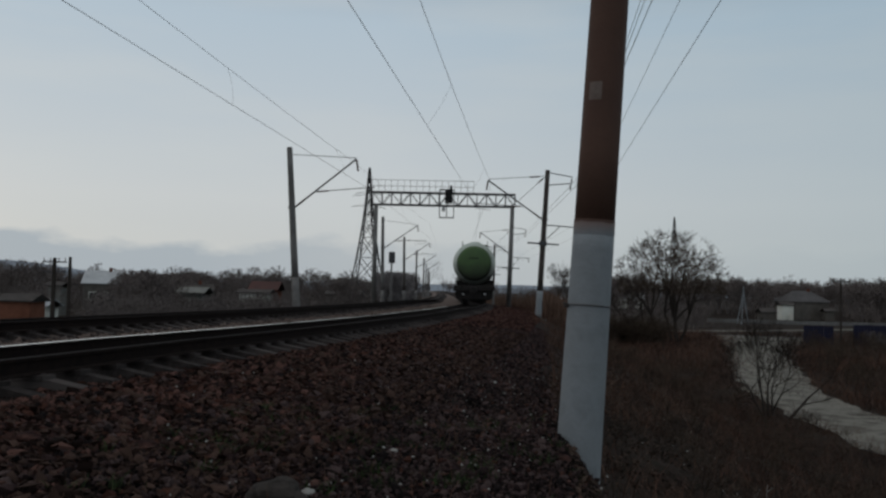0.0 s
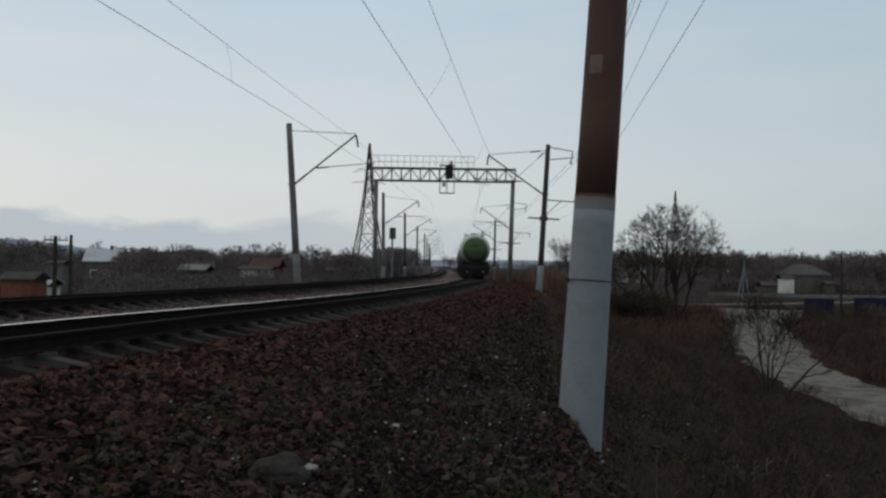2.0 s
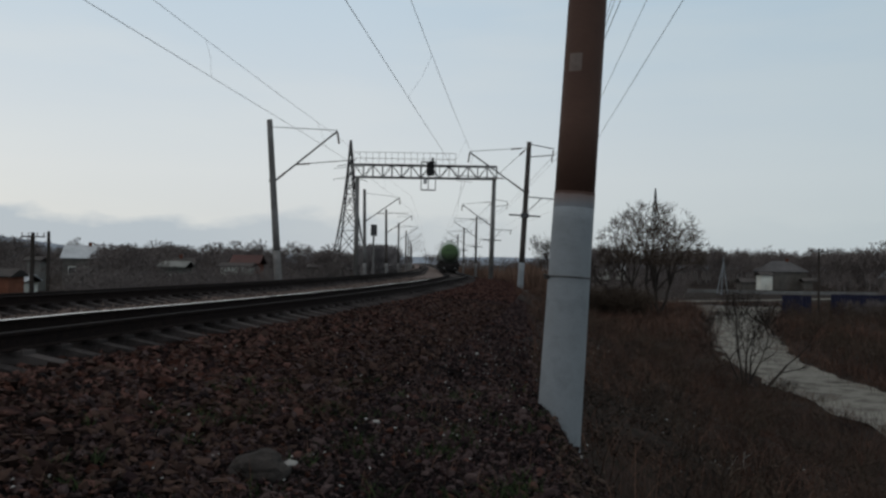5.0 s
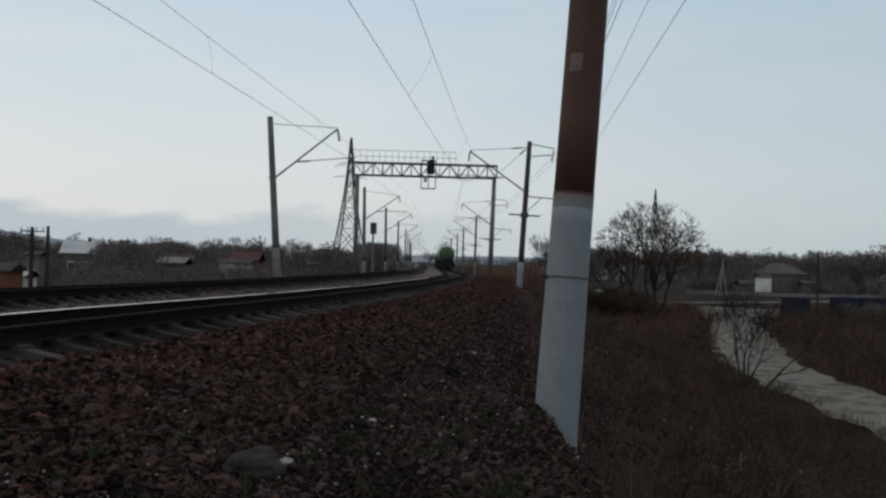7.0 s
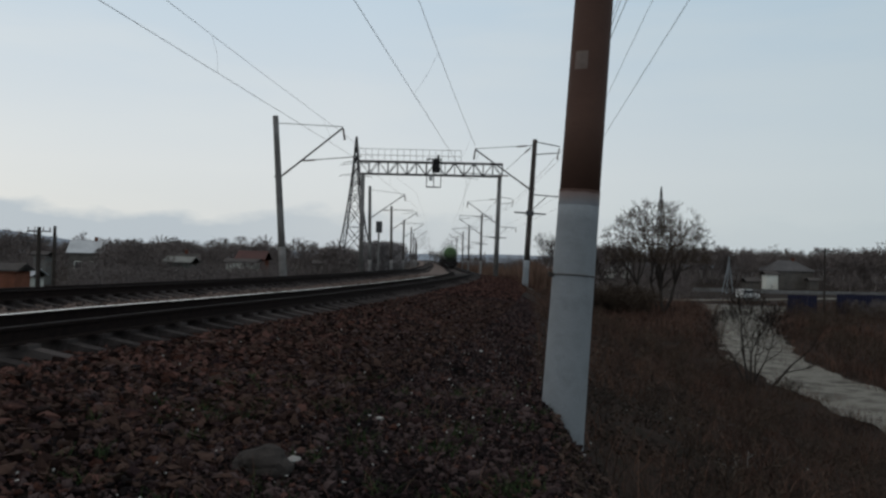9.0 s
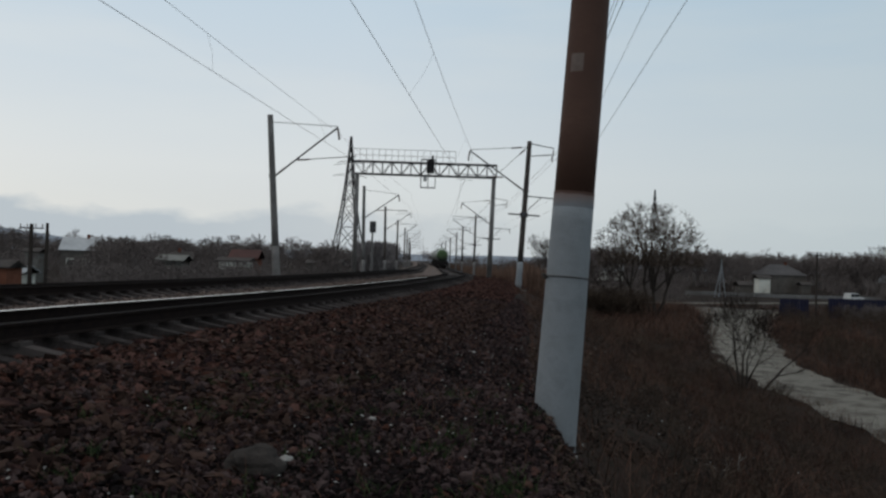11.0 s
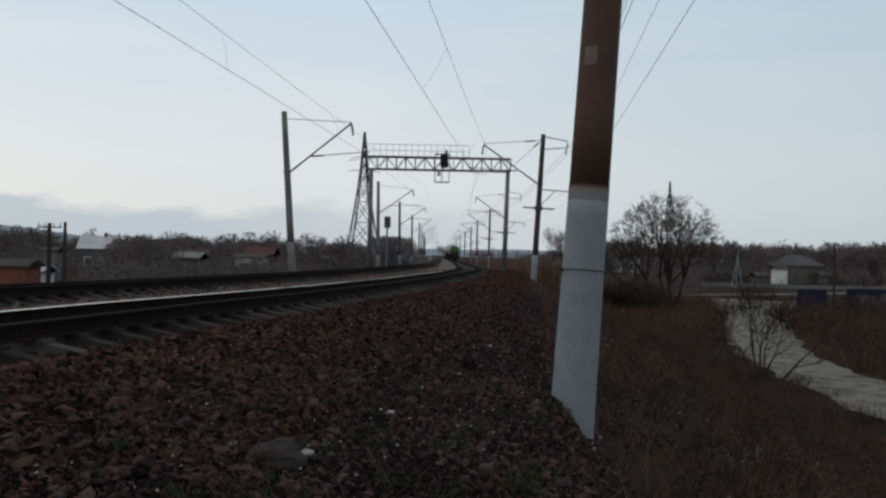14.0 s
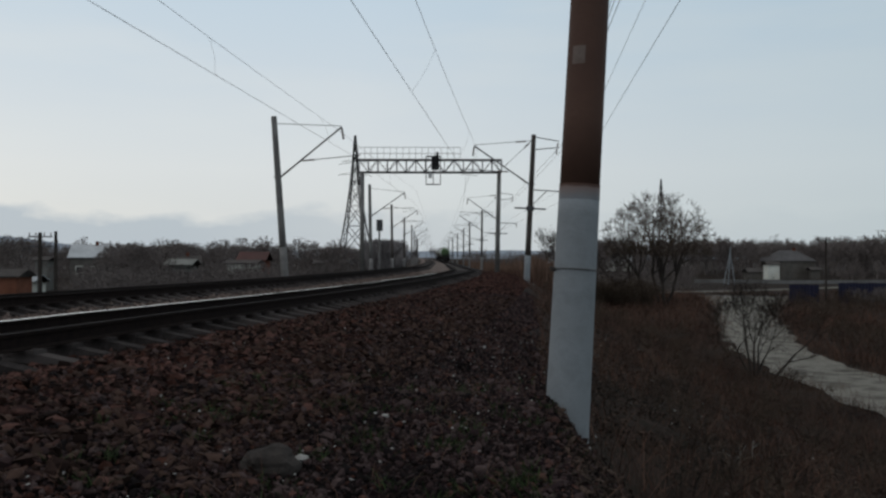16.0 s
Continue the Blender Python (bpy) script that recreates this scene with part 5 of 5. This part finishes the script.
sp = np.stack([rng.uniform(1.0, 17.0, 620), rng.uniform(7, 56, 620)], -1)
du = (sp[:, 0] - centre(sp[:, 1]) - 0.8) - np.interp(sp[:, 1], [-5, 4, 12, 30, 45], [6.3, 5.6, 4.75, 4.0, 3.2])
sp = sp[(du > 1.2) & off_lane(sp[:, 0], sp[:, 1], 1.1)]
woods("weeds", sp, np.random.default_rng(8).uniform(0.35, 1.15, len(sp)), 8, "dry dark weeds and brambles on the embankment slope", M_SHRUB, depth=3, spread=0.8)
sp2 = np.stack([rng.uniform(1.4, 14.0, 420), rng.uniform(7, 40, 420)], -1)
du = (sp2[:, 0] - centre(sp2[:, 1]) - 0.8) - np.interp(sp2[:, 1], [-5, 4, 12, 30, 45], [6.3, 5.6, 4.75, 4.0, 3.2])
sp2 = sp2[(du > 0.8) & off_lane(sp2[:, 0], sp2[:, 1], 1.1)]
woods("brambles", sp2, np.random.default_rng(18).uniform(0.25, 0.8, len(sp2)), 28, "low dark tangled brambles on the embankment slope", M_TWIG, depth=3, spread=0.95)
y = 7 + 22 * rng.random(140)
x = centre(y) + 0.8 + np.interp(y, [-5, 4, 12, 30, 45], [6.3, 5.6, 4.75, 4.0, 3.2]) + 0.3 + rng.random(140) * 6
stones("rubble", x, y, rng.uniform(0.010, 0.028, 140), rng, M_PALESTONE, "scattered pale rubble and litter in the dry grass", 0.9)
y = 3.2 + 26 * rng.random(34000) ** 1.7
x = centre(y) + 0.8 + np.interp(y, [-5, 4, 12, 30, 45], [6.3, 5.6, 4.75, 4.0, 3.2]) + 0.1 + rng.random(34000) ** 1.4 * 8
keep = off_lane(x, y, 1.05)
x, y = x[keep], y[keep]
stones("clods", x, y, rng.lognormal(-4.0, 0.5, len(x)).clip(0.008, 0.06), rng, M_CLOD, "dark earth clods and dead leaves on the embankment slope", 0.3, flat=0.6)
y = 55 + 60 * rng.random(30000)
x = centre(y) + 4.2 + rng.random(30000) * 26
keep = off_lane(x, y, rng.normal(0.95, 0.25, len(x)))
x, y = x[keep], y[keep]
stems("dry_grass", x, y, rng.uniform(0.2, 0.8, len(x)), rng, M_GRASS, "dry brown grass below the embankment", 0.012)
y = 14 + 100 * rng.random(36000) ** 1.3
x = np.interp(y, [8, 20, 28, 40, 46, 65, 80, 105], [14.4, 14.7, 14.9, 15.75, 17.1, 23.6, 27.8, 32.8]) + 1.9 + rng.random(36000) * (8 + 0.35 * y)
keep = off_lane(x, y, rng.normal(0.95, 0.25, len(x)))
x, y = x[keep], y[keep]
stems("dry_grass", x, y, rng.uniform(0.15, 0.75, len(x)), rng, M_GRASS, "dry brown grass and weeds beyond the lane", 0.012, 0.5)
y = 62 + 240 * rng.random(16000) ** 1.3
x = centre(y) + 5.2 + rng.random(16000) * np.interp(y, [62, 300], [3.5, 24])
stems("reeds", x, y, rng.uniform(0.9, 2.3, len(x)), rng, M_REED, "tall rusty dry reeds beside the line", 0.02, 0.12)
y = 3.2 + 14 * rng.random(2500)
x = centre(y) + 0.8 + rng.uniform(2.6, 5.6, 2500)
stems("dry_grass", x, y, rng.uniform(0.04, 0.16, len(x)), rng, M_GRASS, "sparse dry grass tufts among the ballast stones", 0.004, 0.7)

tree("dead_branch", 4.03, 12.1, [(0, 0, 0.9, -0.2, 0.26, 0.011, 2, 0.7), (0.05, 0, -0.8, 0, 0.22, 0.010, 2, 0.7)], "pale dead branch lying in the weeds", 41, M_PALESTONE, 0.004, "branch")

M_GREEN = mat("small_green_weeds", [(0.018, 0.030, 0.012), (0.040, 0.060, 0.024)], 0.9, 2.0, island=0.5)
cx, cy, cu = scatter(rng, 90, 3.4, 9.0, 2.2, 5.4)
x, y = np.repeat(cx, 26) + rng.normal(0, 0.05, 90 * 26), np.repeat(cy, 26) + rng.normal(0, 0.05, 90 * 26)
stems("green_weeds", x, y, rng.uniform(0.04, 0.11, len(x)), rng, M_GREEN, "small green weeds sprouting among the stones", 0.006, 0.8)

# ---- houses ----


def house(x, y, w, d, h, roof, wall_m, roof_m, yaw, label, windows=2, hip=False, base=None, chimney=True):
    b = float(ground_z(x, y)) if base is None else base
    t = thing("house", pose(x, y, b, 0, 0, yaw), label, "house", "village houses")
    s = Shape()
    s.box((-w / 2, -d / 2, -0.5), (w / 2, d / 2, h))
    if not hip:
        s.add([(-w / 2, -d / 2, h), (-w / 2, d / 2, h), (-w / 2, 0, h + roof), (w / 2, -d / 2, h), (w / 2, d / 2, h), (w / 2, 0, h + roof)], [(0, 2, 1), (3, 4, 5), (0, 3, 5, 2), (1, 2, 5, 4)])
    part("wall", s, wall_m, t)
    s = Shape()
    o, ins, th = 0.4, (w * 0.28 if hip else -0.4), 0.12
    e = [(-w / 2 - o, -d / 2 - o, h - 0.1), (w / 2 + o, -d / 2 - o, h - 0.1), (w / 2 + o, d / 2 + o, h - 0.1), (-w / 2 - o, d / 2 + o, h - 0.1)]
    r = [(-w / 2 + ins, 0, h + roof + 0.12), (w / 2 - ins, 0, h + roof + 0.12)]
    up = [(px, py, pz + th) for px, py, pz in e + r]
    s.add(e + r + up, [(6, 7, 11, 10), (8, 9, 10, 11), (7, 8, 11), (9, 6, 10), (0, 4, 5, 1), (2, 5, 4, 3), (1, 5, 2), (3, 4, 0), (0, 1, 7, 6), (1, 2, 8, 7), (2, 3, 9, 8), (3, 0, 6, 9)])
    part("roof", s, roof_m, t)
    if chimney:
        s = Shape()
        s.box((w * 0.15, -0.3, h + roof * 0.4), (w * 0.15 + 0.5, 0.3, h + roof + 0.8))
        part("chimney", s, M_WALLRED, t)
    for i in range(windows):
        wx = -w / 2 + w * (i + 0.6) / (windows + 0.2)
        s = Shape()
        s.box((wx - 0.62, -d / 2 - 0.07, h * 0.36), (wx + 0.62, -d / 2 + 0.02, h * 0.36 + 1.4))
        win = part("window", s, M_WALLWHITE, t, "white framed window")
        s = Shape()
        s.box((wx - 0.5, -d / 2 - 0.09, h * 0.36 + 0.12), (wx - 0.04, -d / 2 - 0.06, h * 0.36 + 1.28))
        s.box((wx + 0.04, -d / 2 - 0.09, h * 0.36 + 0.12), (wx + 0.5, -d / 2 - 0.06, h * 0.36 + 1.28))
        part("pane", s, M_GLASS, win)
    return t


house(-63.0, 150, 5.6, 6, 4.5, 2.0, M_WALLGREY, M_ROOFPALE, 12, "grey village house with a pale slate roof", 2, base=-3.9)
house(-45.4, 88, 3.0, 4, 2.6, 0.5, M_WALLORANGE, M_ROOFDARK, 5, "small orange-red brick shed with a low roof", 0, base=-3.9, chimney=False)
house(-46.2, 95, 1.1, 3, 1.9, 0.5, M_WALLWHITE, M_ROOFPALE, 0, "small whitewashed outbuilding with a pale roof", 0, base=-3.9, chimney=False)
house(-45.5, 145, 6.0, 6, 3.0, 1.6, M_WALLGREY, M_ROOFDARK, 20, "grey village house with a dark roof", 2, base=-3.9)
house(-26.7, 112, 3.7, 3, 3.9, 0.2, M_WALLWHITE, M_ROOFDARK, 0, "whitewashed low shed with a dark roof", 1, base=-4.0, chimney=False)
house(-26.7, 118, 3.4, 4, 4.3, 0.9, M_WALLRED, M_ROOFRED, 0, "rusty red shed with a pitched roof", 1, base=-4.0, chimney=False)
house(-34.8, 112, 3.0, 4, 3.7, 0.5, M_WALLPALE, M_WALLPALE, 0, "weathered pale grey shed among the scrub", 1, base=-4.0, chimney=False)
house(-52.2, 110, 1.6, 2, 4.3, 0.2, M_WALLPALE, M_ROOFDARK, 0, "narrow pale grey outbuilding behind the poles", 0, base=-4.0, chimney=False)
house(-21.5, 160, 6.0, 5, 3.6, 0.4, M_WALLGREY, M_ROOFDARK, 0, "long low dark shed under the pylon", 0, base=-4.0, chimney=False)
house(81.2, 203, 9.4, 8, 4.2, 2.3, M_WALLGREY, M_ROOFGREY, 4, "grey two storey house with a worn hipped roof", 0, True)
house(75.0, 196.6, 2.6, 3, 3.5, 0.4, M_WALLWHITE, M_ROOFDARK, 0, "bright whitewashed annex of the grey house", 0, chimney=False)
house(85.0, 197, 2.0, 2, 2.2, 0.4, M_WALLGREY, M_ROOFDARK, 0, "tiny weathered shed beside the grey house", 0, chimney=False)
house(68.3, 190, 2.8, 3, 1.9, 0.6, M_WALLGREY, M_ROOFDARK, 0, "small grey shed with a dark roof", 0, chimney=False)
house(115.0, 210, 9, 7, 2.8, 1.6, M_WALLGREY, M_ROOFPALE, -8, "low house with a pale roof in the scrub", 2)
house(36.0, 260, 8, 7, 3.0, 2.0, M_WALLGREY, M_ROOFPALE, 8, "distant house with a pale roof", 2)
house(58.0, 290, 9, 7, 3.2, 2.4, M_WALLWHITE, M_ROOFPALE, -8, "distant pale house behind the tree", 2)


def sheet_fence(x, y, w, h, yaw, label):
    t = thing("sheet_fence", pose(x, y, float(ground_z(x, y)), 0, 0, yaw), label, "fence", "blue fences")
    n = max(2, int(w / 0.9))
    for i in range(n):
        s = Shape()
        x0, x1, hh = -w / 2 + w * i / n, -w / 2 + w * (i + 1) / n - 0.02, h + 0.03 * (i % 2)
        k = 12
        xs = [x0 + (x1 - x0) * j / k for j in range(k + 1)]
        ys = [0.035 if (j // 2) % 2 else 0.0 for j in range(k + 1)]
        vs = [(a, b + o, z) for a, b in zip(xs, ys) for o in (0, 0.01) for z in (0, hh)]
        fs = []
        for j in range(k):
            a, b = j * 4, j * 4 + 4
            fs += [(a, b, b + 1, a + 1), (a + 2, a + 3, b + 3, b + 2), (a + 1, b + 1, b + 3, a + 3)]
        s.add(vs, fs)
        part("panel", s, M_BLUE, t)
        s = Shape()
        s.box((x0, 0.08, -0.3), (x0 + 0.07, 0.15, h))
        part("post", s, M_STEEL, t)
    return t


sheet_fence(37.8, 90, 2.9, 1.9, -20, "dark blue corrugated sheet metal fence")
sheet_fence(45.6, 88.3, 9.3, 2.1, -10, "long dark blue corrugated sheet metal fence")


def low_wall(pts, h, label):
    t = thing("low_wall", Matrix(), label, "wall")
    for a, b in zip(pts, pts[1:]):
        z = float(ground_z((a[0] + b[0]) / 2, (a[1] + b[1]) / 2))
        s = Shape()
        ang = math.degrees(math.atan2(b[1] - a[1], b[0] - a[0]))
        l = math.hypot(b[0] - a[0], b[1] - a[1])
        s.box((0, -0.1, -0.2), (l - 0.03, 0.1, h), pose(a[0], a[1], z, 0, 0, ang))
        part("slab", s, M_CONCRETE, t)
    return t


low_wall([(46 + 3 * i, 158 + 0.4 * i) for i in range(14)], 0.7, "low grey concrete slab wall along the cross road")

# ---- hills ----


def hill(pts, y, depth, label):
    v, f = [], []
    n = len(pts)
    for x, z in pts:
        v += [(x, y, -10), (x, y + depth * 0.4, z), (x, y + depth, -10)]
    for i in range(n - 1):
        f += [(i * 3, i * 3 + 3, i * 3 + 4, i * 3 + 1), (i * 3 + 1, i * 3 + 4, i * 3 + 5, i * 3 + 2)]
    me = bpy.data.meshes.new("hill")
    me.from_pydata(v, [], f)
    me.materials.append(M_HAZEHILL)
    return tagged(new("hill", me), label, "hill", kind="structure")


rng = random.Random(4)
# both hills carry their haze in the surface colour
hill([(xx, 21 + 7 * noise.noise(Vector((xx * 0.0016, 1, 0))) + 4 * noise.noise(Vector((xx * 0.008, 2, 0)))) for xx in range(-3000, 3001, 60)], 2600, 900, "low ridge on the horizon with haze painted in blue-grey")
hill([(xx, 20 + 46 * max(0, -(xx + 700) / 600) ** 0.7 + 5 * noise.noise(Vector((xx * 0.01, 7, 0)))) if xx < -700 else (xx, 20 - (xx + 700) * 0.05) for xx in range(-1700, -300, 40)], 1450, 500, "wooded hill beyond the village with haze painted in grey")

# ---- small white off-road car ----


def car():
    t = thing("car", Matrix(), "small boxy white off-road car driving along the cross road", "car")
    s = Shape()
    s.box((-2.1, -0.82, 0.42), (2.1, 0.82, 1.0), bevel=0.12)
    part("body", s, M_CARWHITE, t)
    s = Shape()
    s.add([(-2.0, -0.76, 0.98), (0.75, -0.76, 0.98), (0.75, 0.76, 0.98), (-2.0, 0.76, 0.98), (-1.9, -0.66, 1.78), (0.3, -0.66, 1.78), (0.3, 0.66, 1.78), (-1.9, 0.66, 1.78)],
          [(4, 5, 6, 7), (0, 1, 5, 4), (1, 2, 6, 5), (2, 3, 7, 6), (3, 0, 4, 7)])
    cab = part("cabin", s, M_CARWHITE, t)
    for sy in (-1, 1):
        for a, b in ((-1.85, -1.0), (-0.9, -0.25), (-0.15, 0.42)):
            s = Shape()
            s.box((a, sy * 0.725 - 0.035, 1.08), (b, sy * 0.725 + 0.035, 1.62))
            part("window", s, M_GLASS, cab)
    s = Shape()
    s.add([(0.77, -0.66, 1.04), (0.77, 0.66, 1.04), (0.36, 0.58, 1.72), (0.36, -0.58, 1.72), (0.74, -0.66, 1.02), (0.74, 0.66, 1.02), (0.32, 0.58, 1.70), (0.32, -0.58, 1.70)], [(0, 1, 2, 3), (7, 6, 5, 4), (0, 4, 5, 1), (2, 6, 7, 3)])
    part("windscreen", s, M_GLASS, cab)
    for wx in (-1.3, 1.3):
        for sy in (-0.72, 0.72):
            s = Shape()
            s.tube([(0, -0.1, 0), (0, 0.1, 0)], 0.35, 20)
            wh = part("wheel", s, M_RUBBER, t, at=pose(wx, sy, 0.35))
            s = Shape()
            s.tube([(0, -0.11, 0), (0, 0.11, 0)], 0.19, 14)
            part("rim", s, M_LIGHTGREY, wh)
    for sy in (-0.6, 0.6):
        s = Shape()
        s.tube([(2.08, sy, 0.75), (2.13, sy, 0.75)], 0.1, 12)
        part("headlight", s, M_GLASS, t)
    return t


CAR = car()
for o in CAR.children_recursive:
    o.data.transform(Matrix.Scale(0.84, 4))
    o.location = o.location * 0.84


def motions():
    for k, wagon in enumerate(WAGONS):
        walk(wagon, [(t, on_line(62 + 12.4 * t + 6.3 + k * 12.65, 0.0, -0.025) @ pose(0, 0, 0, 0, -1.2)) for t in np.arange(0, 16.01, 1.0)])
    ticks = [k / FPS for k in range(16 * FPS + 1)]
    for wagon in WAGONS[:2]:
        for o in wagon.children_recursive:
            if o.name.startswith("wheelset"):
                p = o.location.copy()
                walk(o, [(t, pose(p.x, p.y, p.z, -math.degrees(12.4 * t / 0.475))) for t in ticks])
    rows = [(0.0, 10.0), (3.0, 10.3), (5.0, 10.8), (5.7, 11.4), (6.3, 13.2)] + [(float(t), 32 + 11.06 * (t - 8)) for t in np.arange(7.0, 16.01, 1.0)]
    walk(CAR, [(t, pose(x, 115 + (x - 32) * 0.5405, float(ground_z(x, 115 + (x - 32) * 0.5405)) + 0.09, 0, 0, 28.4)) for t, x in rows])

    way = np.interp(ticks, [t for t, x in rows], [x * 1.137 for t, x in rows])
    for o in CAR.children:
        if o.name.startswith("wheel"):
            p = o.location.copy()
            walk(o, [(t, pose(p.x, p.y, p.z, 0, math.degrees(d / 0.294))) for t, d in zip(ticks, way)])


motions()
